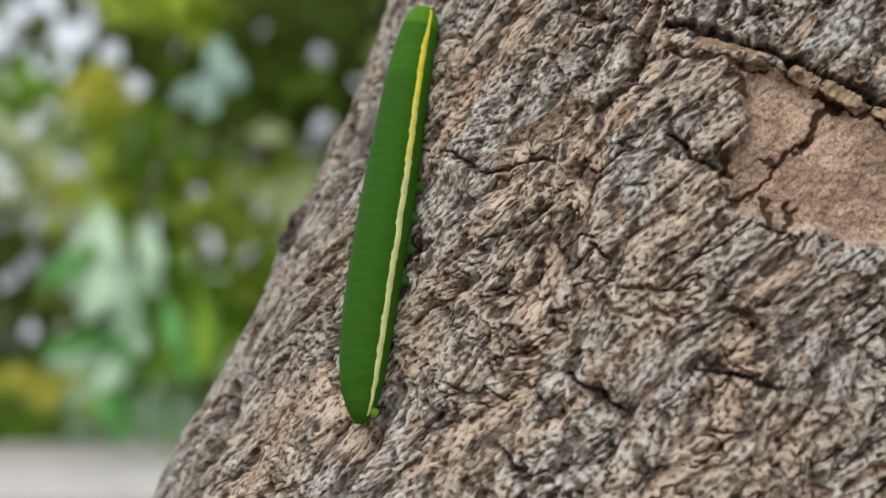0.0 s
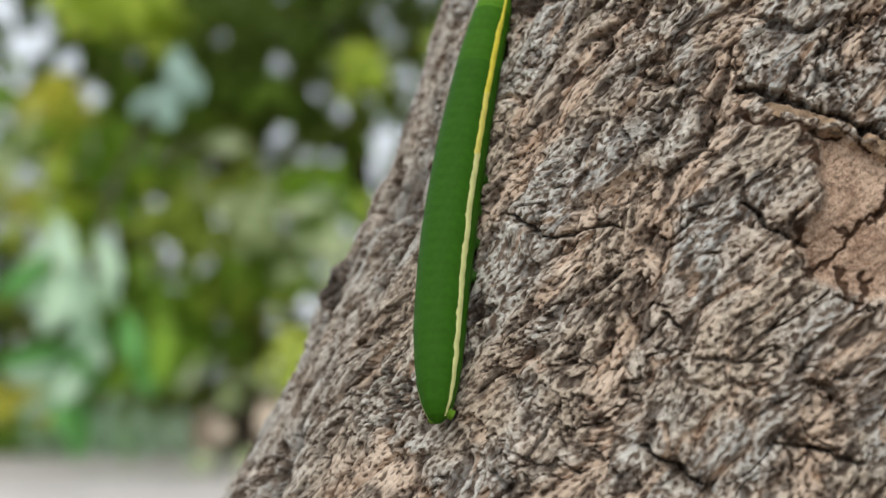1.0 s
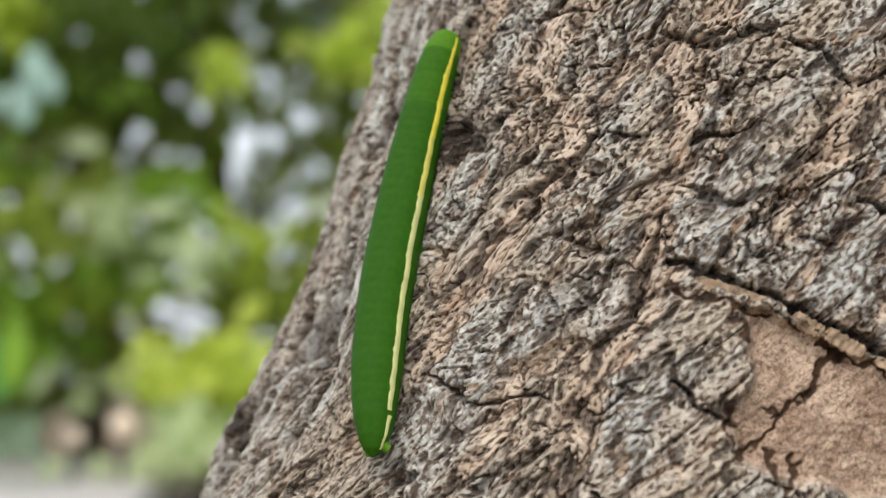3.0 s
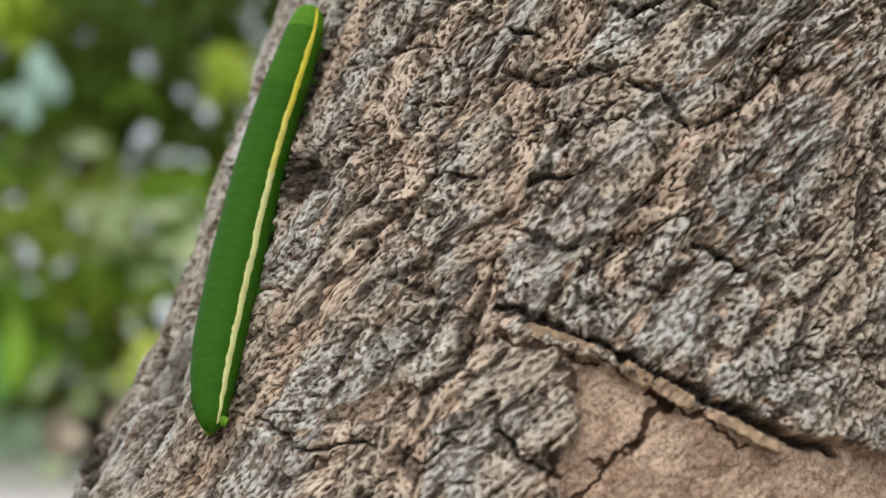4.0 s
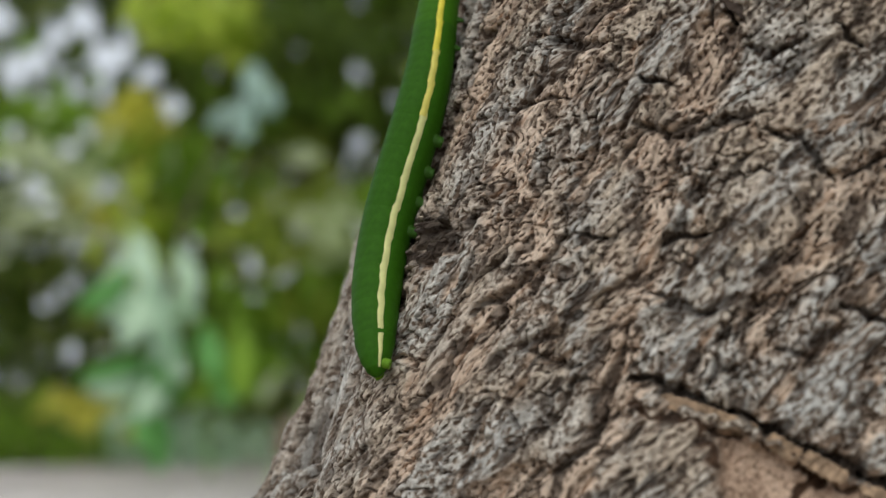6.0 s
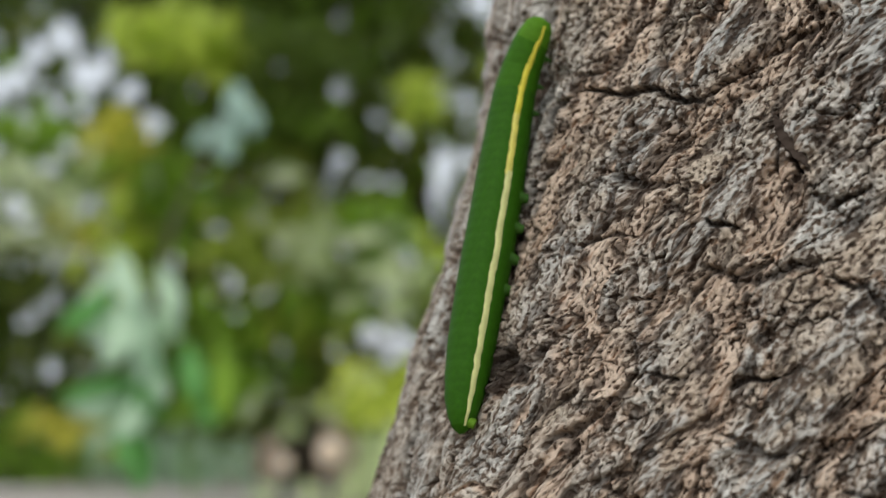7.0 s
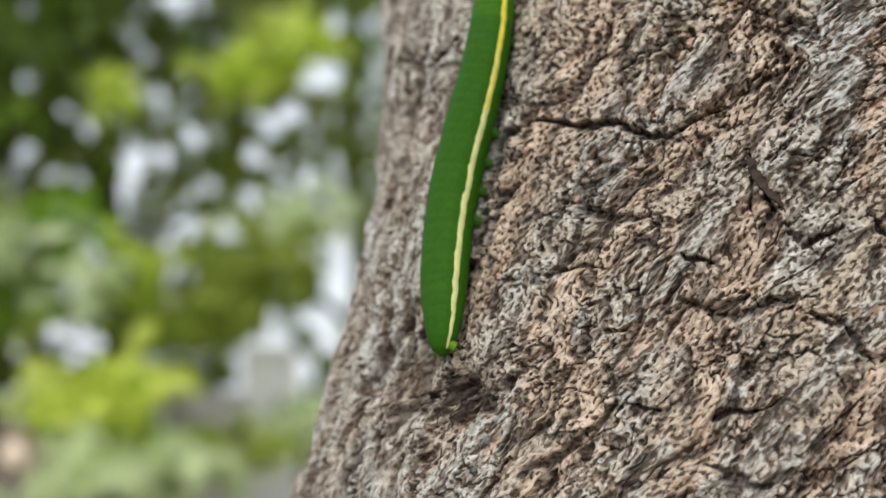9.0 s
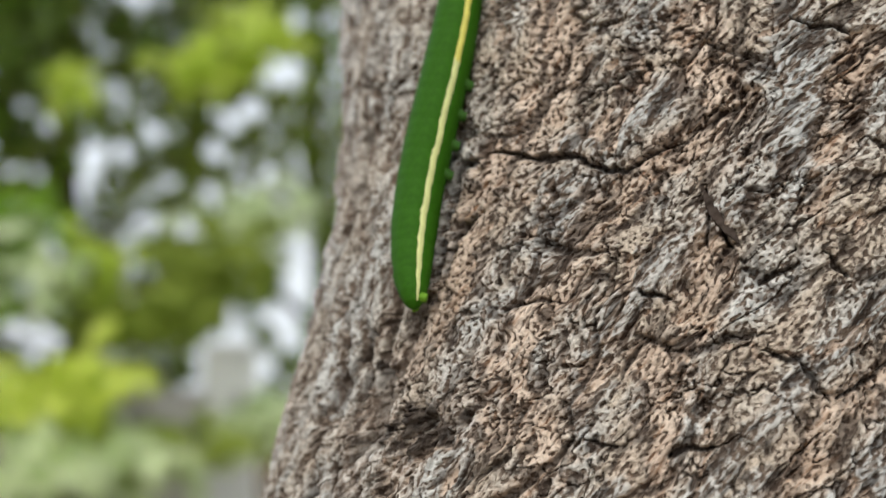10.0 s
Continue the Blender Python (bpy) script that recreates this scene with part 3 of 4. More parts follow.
    crevice = 1 - step(-0.95, -0.62, clump + 0.5 * small + 0.35 * fbm(s * 0.8, z * 0.8, 2, 231))
    h = h - 0.03 * crevice
    pit = side * (1 - step(-0.27, -0.10, block + 0.25 * lump + 0.25 * clump)) * step(-1.7, -1.5, angle)
    h = h - 0.13 * pit
    # shade between the flank's blocks, put into the colour
    rot_shade = np.maximum(rot_shade, 0.62 * pit)
    seam = 1 - step(0.05, 0.30, np.abs(vein + 0.28 * clump + 0.5 * lump + 0.25 * small))
    seam = seam * step(-0.12, 0.12, fbm(s * 0.7, z * 0.7, 2, 251)) * (1 - side) * (1 - 0.7 * combed)
    h = h - 0.035 * seam
    rot_shade = np.maximum(rot_shade, 0.52 * seam)
    tan = (1 - step(0.7, 2.1, trough)) * (1 - 0.7 * side)
    tan = np.maximum(tan, 0.38 * step(0.25, 0.6, vein + 0.4 * lump) * (1 - side) * (1 - combed) * step(-0.1, 0.2, fbm(s * 0.5, z * 0.5, 2, 261)))
    edge = np.exp(-((trough - 1.2) / 0.32) ** 2)
    grey = np.clip(grey - 0.6 * edge * step(-0.25, 0.2, small + lump) - 1.0 * fold, -0.6, 1)
    # shade painted into folds, crevices and the edges of the troughs
    rot_shade = np.maximum(rot_shade, np.maximum(0.62 * fold, 0.7 * crevice * (1 - 0.5 * side)))
    rot_shade = np.maximum(rot_shade, 0.75 * edge * step(-0.15, 0.25, small + lump))
    cool = np.zeros(s.shape)
    for line, width in SCALES:
        d, _ = near_line(js, jz, [(a * 6.2, b) for a, b in line])
        cool = np.maximum(cool, 1 - step(0.5, 1.3, d / width + 0.8 * small))
    h = h + 0.04 * cool
    cool = np.maximum(cool, 0.5 * side)
    d, _ = near_line(js, jz, [(a * 6.2, b) for a, b in BARE + BARE[:1]])
    d = np.where(inside(js, jz, [(a * 6.2, b) for a, b in BARE]), -d, d)
    bare = 1 - step(-0.06, 0.06, d)
    scales = fbm(s * 2.9 + 4.0, z * 2.1, 4, 118, 0.6)
    flat = 0.07 * fbm(s * 1.2, z * 1.2, 3, 111) - 0.13 + 0.03 * fbm(s * 6, z * 6, 3, 112) + 0.012 * step(0.0, 0.12, scales)
    h = h * (1 - bare) + (flat + 0.004 * worm) * bare
    rot_shade = rot_shade * (1 - 0.85 * bare)
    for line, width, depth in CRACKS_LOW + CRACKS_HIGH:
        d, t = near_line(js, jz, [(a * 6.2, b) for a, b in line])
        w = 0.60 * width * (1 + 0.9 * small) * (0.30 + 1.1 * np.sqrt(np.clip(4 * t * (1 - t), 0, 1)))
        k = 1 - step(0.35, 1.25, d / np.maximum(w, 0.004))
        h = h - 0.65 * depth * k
        # the crack's shade, put into the colour
        rot_shade = np.maximum(rot_shade, 0.9 * k)
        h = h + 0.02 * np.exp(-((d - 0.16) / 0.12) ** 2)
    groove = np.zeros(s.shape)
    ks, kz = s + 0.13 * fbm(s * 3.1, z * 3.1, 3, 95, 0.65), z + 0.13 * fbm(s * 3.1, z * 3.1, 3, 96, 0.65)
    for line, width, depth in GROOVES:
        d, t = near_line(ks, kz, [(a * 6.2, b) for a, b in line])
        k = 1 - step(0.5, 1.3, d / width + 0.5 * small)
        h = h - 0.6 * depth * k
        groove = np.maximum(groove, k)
    for line, width, depth in CREASES_LOW + CREASES_MID + CREASES_HIGH:
        d, t = near_line(js, jz, [(a * 6.2, b) for a, b in line])
        w = width * (0.4 + 1.0 * np.sqrt(np.clip(4 * t * (1 - t), 0, 1))) * (1 + 0.8 * small)
        k = 1 - step(0.3, 1.4, d / np.maximum(w, 0.005))
        h = h - 0.7 * depth * k + 0.012 * np.exp(-((d - 0.14) / 0.10) ** 2)
        # the crease's shade, put into the colour
        rot_shade = np.maximum(rot_shade, 0.75 * k)
    for a, b, r, depth in KNOTS:
        d = np.hypot(js - a * 6.2, (jz - b) * 1.2) / r
        d = d + 0.55 * fbm(s * 2.6, z * 2.6, 3, 181)
        k = np.exp(-np.maximum(d, 0) ** 2)
        h = h - depth * k * (0.6 + 1.5 * small + 0.9 * lump)
        rot_shade = np.maximum(rot_shade, 0.93 * step(0.12, 0.55, k + 0.14 * stroke) * (0.40 + 0.55 * step(-0.30, 0.05, -small - 0.4 * lump + 0.05)))
    return h, grey, tan, np.maximum(bare, groove), rot_shade, u, v, cool, side, groove


def build_tree():
    tree = thing("tree", "leaning tree with rough grey-brown flaking bark", "tree")
    fine = 0.015
    close_a, close_z = np.arange(-1.75, 0.42, fine / 6.2), np.arange(-2.0, 10.9, fine)
    angles = np.concatenate([np.linspace(-3.14, -1.75, 60, endpoint=False), close_a, np.linspace(0.43, 3.14, 90, endpoint=False)])
    heights = np.concatenate([np.linspace(-100 * H - 6, -2.0, 90, endpoint=False), close_z, 10.92 + 200 * np.linspace(0.0005, 1, 90) ** 1.6])
    a, z = np.meshgrid(angles, heights)
    # how the flakes lie: curled every way on most plates, combed on the smooth scales and upright on the flank
    fa, fz = np.meshgrid(close_a, close_z)
    fs = fa * 6.2
    combed, flank = cool_mask(fs, fz), 1 - step(-1.12, -0.92, fa)
    flow = 1.35 + 2.3 * fbm(fs * 0.9, fz * 0.9, 3, 211)
    flow = flow + (0.85 - flow) * 0.85 * combed
    flow = flow + (1.57 - flow) * flank
    order = 0.28 + 1.0 * step(-0.05, 0.3, fbm(fs * 0.9, fz * 0.9, 2, 221)) + 1.2 * combed + 0.8 * flank
    worm = np.zeros(a.shape)
    worm[90:90 + len(close_z), 60:60 + len(close_a)] = curled_field(flow, order, fine, 0.15, 9, 1)
    stroke = np.zeros(a.shape)
    stroke[90:90 + len(close_z), 60:60 + len(close_a)] = curled_field(flow, order, fine, 0.098, 19)
    clump = np.zeros(a.shape)          # flakes hang together in clumps with crevices between them
    clump[90:90 + len(close_z), 60:60 + len(close_a)] = curled_field(flow, order + 0.3, fine, 0.48, 29)
    vein = np.full(a.shape, 0.6)          # upright winding seams between narrow plates
    vein[90:90 + len(close_z), 60:60 + len(close_a)] = curled_field(1.30 + 0.9 * fbm(fs * 0.6, fz * 0.6, 2, 241), np.full(fs.shape, 1.3), fine, 1.25, 39)
    h, grey, tan, bare, rot_shade, u, v, cool, side, groove = bark_relief(a, z, worm, stroke, clump, vein)
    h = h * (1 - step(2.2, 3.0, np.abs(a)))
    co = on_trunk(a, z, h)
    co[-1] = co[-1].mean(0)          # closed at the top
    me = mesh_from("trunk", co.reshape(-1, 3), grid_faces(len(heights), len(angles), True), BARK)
    for name, values in (("worm", worm), ("stroke", stroke), ("groove", groove), ("flake", grey), ("tan", tan), ("bare", bare), ("rot_shade", rot_shade), ("cool", cool), ("along", u), ("across", v), ("rise", 1.5 * h), ("side", side), ("worn", 1 - step(3.0, 7.5, z + 0.5 * fbm(a * 6.2, z, 2, 191)))):
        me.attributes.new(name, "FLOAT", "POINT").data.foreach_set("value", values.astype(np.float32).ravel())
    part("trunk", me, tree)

    def strip(name, line, width, thick, mat, label, lift=-0.015, blunt=14.0):
        """A split piece of bark along a line on the trunk, thicker in the middle."""
        n, k = 60, 10
        line = np.array(line)
        t = np.linspace(0, len(line) - 1, n)
        ang, hei = np.interp(t, range(len(line)), line[:, 0]), np.interp(t, range(len(line)), line[:, 1])
        verts = []
        def rough(a, b, seed):
            return perlin(np.array([a]), np.array([b]), seed)[0]

        for i in range(n):
            e = np.sqrt(max(0.03, 1 - abs(2 * i / (n - 1) - 1) ** blunt))
            ds, dz = np.gradient(ang * 6.2)[i], np.gradient(hei)[i]
            ln = np.hypot(ds, dz)
            for j in range(k):
                c = 2 * np.pi * (j + 0.5) / k
                off = width * e * np.clip(1.3 * np.cos(c), -1, 1) * (1 + 0.35 * rough(i * 0.17, j * 0.9, 7) + 0.35 * rough(i * 0.6, j * 1.7, 8))
                up = thick * (1 if np.sin(c) > 0 else -1.5) + lift + 0.03 * rough(i * 0.12, 0.3, 9) + 0.03 * rough(i * 0.23, j * 2.3, 19)
                verts.append(on_trunk(ang[i] - off * dz / ln / 6.2, hei[i] + off * ds / ln, up))
        part(name, mesh_from(name, verts, grid_faces(n, k, True), mat), tree, label)

    strip("bark_splinter", [(-0.338, 3.34), (-0.257, 3.20), (-0.17, 3.03)], 0.062, 0.022, SPLINTER, "split tan splinter of inner bark")
    strip("bark_splinter", [(-0.30, 3.21), (-0.24, 3.115), (-0.175, 2.99)], 0.026, 0.02, SPLINTER, "split tan splinter of inner bark")
    strip("bark_splinter", [(-0.155, 2.985), (-0.118, 2.87), (-0.10, 2.82)], 0.066, 0.022, SPLINTER, "split tan splinter of inner bark")
    strip("bark_splinter", [(-0.095, 2.83), (-0.06, 2.725), (-0.022, 2.62)], 0.066, 0.022, SPLINTER, "split tan splinter of inner bark")
    strip("bark_splinter", [(0.0, 2.56), (0.06, 2.43), (0.142, 2.20)], 0.05, 0.022, SPLINTER, "split tan splinter of inner bark")
    strip("bark_sliver", [(-0.484, 7.50), (-0.462, 7.30), (-0.432, 7.12), (-0.40, 6.93)], 0.055, 0.07, SLIVER, "dark lifted sliver of bark", 0.035, 1.3)
    strip("bark_sliver", [(-0.492, 7.40), (-0.478, 7.44), (-0.462, 7.42)], 0.03, 0.05, SLIVER, "dark lifted sliver of bark", 0.03, 1.5)
    return tree


def build_crown(tree):
    """Limbs and leaves added out of view over the climbed trunk, well above head height; they also shade it."""
    rng = np.random.default_rng(61)
    cx, cy, _ = [float(v) / 100 for v in trunk_at(145.0)]
    tips = []
    for k in range(8):
        a = 2.4 * k + 0.4
        z0, reach = 1.55 + 0.06 * k, rng.uniform(0.8, 1.3)
        mid = (cx + 0.45 * reach * math.cos(a), cy + 0.45 * reach * math.sin(a), z0 + 0.5)
        tip = (cx + reach * math.cos(a), cy + reach * math.sin(a), z0 + rng.uniform(0.8, 1.2))
        part("limb", limb_mesh("limb", [(cx, cy, z0), mid, tip], 0.028, 0.007, TWIG, 7), tree)
        tips += [mid, tip]
    tips = np.array(tips)
    for mat in (LEAF_DARK, LEAF_MID):
        n = 1500
        c = tips[rng.integers(0, len(tips), n)] + rng.normal(size=(n, 3)) * (0.26, 0.26, 0.20)
        c = c[c[:, 2] > 1.85]
        size = rng.uniform(0.07, 0.13, len(c))
        aims = rng.normal(size=(len(c), 3)) + (0, 0, -0.5)
        tagged(part("crown", leaves_mesh("crown", c, size, size * 0.42, aims, mat, rng), tree), kind="stuff")


# ---- the caterpillar ----
RADIUS = ((0, 0.0), (0.004, 0.045), (0.015, 0.105), (0.04, 0.165), (0.08, 0.218), (0.13, 0.255), (0.2, 0.283), (0.4, 0.305), (0.6, 0.298), (0.8, 0.265), (0.9, 0.236), (0.95, 0.212), (0.98, 0.172), (0.994, 0.115), (1.0, 0.0))
LENGTH, SEGMENTS = 5.2, 13


def body_radius(f):
    return np.interp(f, [p[0] for p in RADIUS], [p[1] for p in RADIUS])


def segment_mid(k):
    return (k + 0.5) / SEGMENTS * 0.95


def skin_mesh(name, f_mid, f_lo, f_hi, mat, rings=27, round_ends=True):
    n = 28
    verts = []
    for f in np.linspace(f_lo, f_hi, rings):
        u = (f - f_mid) / max(f_hi - f_mid, 1e-6)
        r = body_radius(f)
        if round_ends:
            r *= 1 - 0.07 * abs(u) ** 6 + 0.0025 * math.cos(u * 15.0)
        for j in range(n):
            c = 2 * np.pi * j / n
            y, z = r * np.sin(c), r * 0.96 * np.cos(c)
            verts.append(((f - f_mid) * LENGTH / 100, y / 100, max(z, -0.85 * r) / 100))
    faces = [tuple(f) for f in grid_faces(rings, n, True)]
    return mesh_from(name, verts, faces, mat)


def stripe_mesh(f_mid, f_lo, f_hi, side, mat, seed):
    n, k = 12, 5
    verts = []
    for i, f in enumerate(np.linspace(f_lo, f_hi, n)):
        r = body_radius(f)
        shift = 0.06 * perlin(np.array([f * 42.0]), np.array([seed * 0.0 + 3.3]), 5)[0]
        half = (0.155 + 0.025 * perlin(np.array([f * 95.0]), np.array([1.7]), 6)[0]) * min(1.0, 0.3 / max(r, 0.1)) * (0.8 + 0.2 * step(0.02, 0.10, f)) * (0.6 + 0.4 * (1 - step(0.88, 0.95, f)))
        for j in range(k):
            e = 2 * j / (k - 1) - 1
            c = side * (radians(80) + shift + e * half)
            rr = r * (1.0 if abs(e) < 0.9 else 0.96) + 0.007
            verts.append(((f - f_mid) * LENGTH / 100, rr * np.sin(c) / 100, rr * 0.96 * np.cos(c) / 100))
    return mesh_from("stripe", verts, grid_faces(n, k), mat)


def foot_mesh(name, length, r0, r1, mat):
    """A fleshy stub that ends in a flared sole, pointing down."""
    n, verts = 10, []
    for z, r in ((0.05, r0 * 0.9), (0, r0), (-0.4 * length, r0 * 0.85), (-0.75 * length, r1 * 0.85), (-0.92 * length, r1), (-length, r1 * 0.75), (-length * 1.01, 0.001)):
        for j in range(n):
            c = 2 * np.pi * j / n
            verts.append((r * 1.15 * np.cos(c) / 100, r * np.sin(c) / 100, z / 100))
    return mesh_from(name, verts, grid_faces(7, n, True), mat)


def build_caterpillar():
    root = thing("caterpillar", "bright green smooth caterpillar with a yellow side stripe on bark", "caterpillar")
    made = []
    proleg, leg = foot_mesh("proleg", 0.12, 0.085, 0.06, FOOT), foot_mesh("leg", 0.10, 0.04, 0.018, FOOT)
    clasper = foot_mesh("clasper", 0.07, 0.062, 0.055, CLASP)
    half = 0.95 / SEGMENTS / 2
    for k in range(SEGMENTS):
        f = segment_mid(k)
        lo, hi = (0.0 if k == 0 else f - half * 1.42), f + half * 1.42
        seg = part("segment", skin_mesh("segment", f, lo, hi, FRONT if k >= 11 else GREEN, 30 if k == 0 else 27, k > 0), root)
        mat = GOLD if k >= 10 else LEMON if k >= 8 else CREAM
        for side in (-1, 1):
            part("stripe", stripe_mesh(f, max(f - half * 1.13, 0.012), f + half * 1.13, side, mat, k), seg, "golden yellow stripe" if k >= 10 else "pale yellow stripe")
            r = body_radius(f)
            if k in (4, 5, 6, 7):
                o = part("proleg", proleg, seg, at=(0, side * r * 0.60 / 100, -r * 0.55 / 100))
                o.rotation_euler = (radians(side * 20), 0, 0)
            elif k == 0:
                o = part("clasper", clasper, seg, "yellow-green rear clasper", at=(-0.0006, side * 0.085 / 100, -0.045 / 100))
                o.rotation_euler = (radians(side * 30), radians(25), 0)
            elif k >= 10:
                o = part("leg", leg, seg, at=(0, side * r * 0.5 / 100, -r * 0.7 / 100))
                o.rotation_euler = (radians(side * 20), 0, 0)
        made.append((f, seg))
    f = 0.955
    head = part("head", skin_mesh("head", f, 0.935, 1.0, LIME, 20, False), root, "rounded lime-green head")
    for side in (-1, 1):
        part("stripe", stripe_mesh(f, 0.935, 0.985, side, GOLD, 13), head, "golden yellow stripe")
    made.append((f, head))
    return root, made


# ---- background plants ----
def leaves_mesh(name, centres, lengths, widths, aims, mat, rng):
    """Folded pointed leaves, one at each centre; aims are the ways that they point."""
    n = len(centres)
    aims = aims / np.linalg.norm(aims, axis=1)[:, None]
    side = np.cross(aims, rng.normal(size=(n, 3)) * 0.6 + (0, 0, 1))
    side /= np.linalg.norm(side, axis=1)[:, None] + 1e-9
    up = np.cross(side, aims)
    L, W = lengths[:, None], widths[:, None]
    rows = [centres - aims * L / 2, centres + side * W / 2 - up * W * 0.12, centres + aims * L / 2 - up * L * 0.10, centres - side * W / 2 - up * W * 0.12, centres + up * W * 0.08]
    verts = np.stack(rows, 1).reshape(-1, 3)
    base = np.arange(n)[:, None] * 5
    faces = np.concatenate([base + k for k in ((0, 1, 4), (1, 2, 4), (2, 3, 4), (3, 0, 4))])
    return mesh_from(name, verts, faces, mat, False)


# openings in the foliage through which the sky shows: x and height at 5 m from the eye, radius
GAPS_LEFT = [
    (-1.25, 1.09, 0.07), (-1.11, 1.03, 0.055), (-1.04, 0.93, 0.05), (-1.42, 1.16, 0.05), (-1.05, 0.88, 0.03),
    (-1.50, 1.05, 0.05), (-1.36, 0.98, 0.04), (-1.56, 0.86, 0.05), (-1.33, 1.22, 0.06), (-1.18, 1.13, 0.035), (-1.62, 1.22, 0.07), (-1.30, 0.86, 0.04), (-1.48, 0.66, 0.05),
    (-0.57, 1.05, 0.042), (-0.43, 1.03, 0.042), (-0.42, 0.80, 0.042), (-0.61, 1.12, 0.03), (-0.43, 1.27, 0.04), (-0.30, 0.92, 0.03),
    (-0.09, 0.79, 0.05), (0.01, 0.79, 0.04), (-0.14, 0.65, 0.055), (-0.10, 0.70, 0.04), (-0.17, 0.72, 0.035), (-0.21, 0.50, 0.042),
    (-0.33, 0.23, 0.06), (-0.22, 0.20, 0.06), (-0.24, 0.28, 0.05), (-0.22, 0.87, 0.05), (-0.16, 0.95, 0.035), (-0.08, 1.0, 0.03),
]
GAPS_RIGHT = [
    (0.48, 1.07, 0.06), (0.54, 1.06, 0.045), (0.41, 0.94, 0.05), (0.34, 0.90, 0.04), (0.0, 0.98, 0.025),
    (0.46, 0.72, 0.035), (0.52, 0.66, 0.04), (0.40, 0.70, 0.03), (0.58, 0.72, 0.035), (0.28, 0.66, 0.035), (0.22, 0.55, 0.045),
    (0.54, 0.30, 0.07), (0.56, 0.40, 0.07), (0.52, 0.22, 0.05), (0.58, 0.5, 0.05), (0.56, 1.24, 0.04), (0.65, 1.24, 0.035),
    (0.10, 0.85, 0.04), (0.15, 0.70, 0.035), (0.30, 0.80, 0.04), (-0.28, 0.36, 0.03), (-0.30, 0.62, 0.03), (0.10, 0.58, 0.025),
    (0.04, 1.31, 0.05), (0.12, 1.30, 0.03), (0.05, 0.44, 0.02), (-0.02, 0.16, 0.02), (-0.46, -0.13, 0.15), (-0.61, -0.165, 0.13), (0.35, 0.12, 0.15), (0.32, 0.02, 0.07), (0.22, 0.02, 0.055), (0.12, 0.015, 0.05), (0.02, 0.01, 0.045),
]


# stretches where the foliage is thin: x, height, half width, half height, openings
THIN = [(-1.38, 1.08, 0.22, 0.14, 40), (-1.35, 0.62, 0.22, 0.20, 22), (-1.30, 0.25, 0.18, 0.14, 12), (-0.85, 0.50, 0.20, 0.18, 24), (-0.55, 0.50, 0.14, 0.15, 12), (-0.12, 0.52, 0.25, 0.22, 26), (-0.10, 0.16, 0.24, 0.08, 6), (-0.32, 0.14, 0.12, 0.09, 16), (0.45, 0.62, 0.14, 0.2, 14), (0.36, 0.2, 0.14, 0.12, 12)]
_rng = np.random.default_rng(404)
GLIMPSES = [(x + w * _rng.uniform(-1, 1), z + t * _rng.uniform(-1, 1), _rng.uniform(0.012, 0.026)) for x, z, w, t, n in THIN for _ in range(n)]


def open_sky(c):
    """Which places lie clear of the openings."""
    k = 5.0 / c[:, 1]
    x, z = c[:, 0] * k, (c[:, 2] - H) * k
    keep = np.ones(len(c), bool)
    for gx, gz, gr in GAPS_LEFT + GAPS_RIGHT + GLIMPSES:
        keep &= np.hypot(x - gx, z - gz) > 0.72 * gr + 0.010
    return keep


def limb_mesh(name, pts, r0, r1, mat, sides=9):
    pts = np.array(pts, float)
    n = len(pts) * 4
    t = np.linspace(0, len(pts) - 1, n)
    line = np.stack([np.interp(t, range(len(pts)), pts[:, k]) for k in range(3)], -1)
    verts = []
    for i in range(n):
        d = line[min(i + 1, n - 1)] - line[max(i - 1, 0)]
        d /= np.linalg.norm(d)
        a = np.cross(d, (0.3, 1, 0.1))
        a /= np.linalg.norm(a)
        b = np.cross(d, a)
        r = (r0 + (r1 - r0) * i / (n - 1)) * (1 + 0.1 * math.sin(i * 2.3))
        verts += [line[i] + r * (a * math.cos(c) + b * math.sin(c)) for c in np.linspace(0, 2 * np.pi, sides, endpoint=False)]
    return mesh_from(name, verts, grid_faces(n, sides, True), mat)


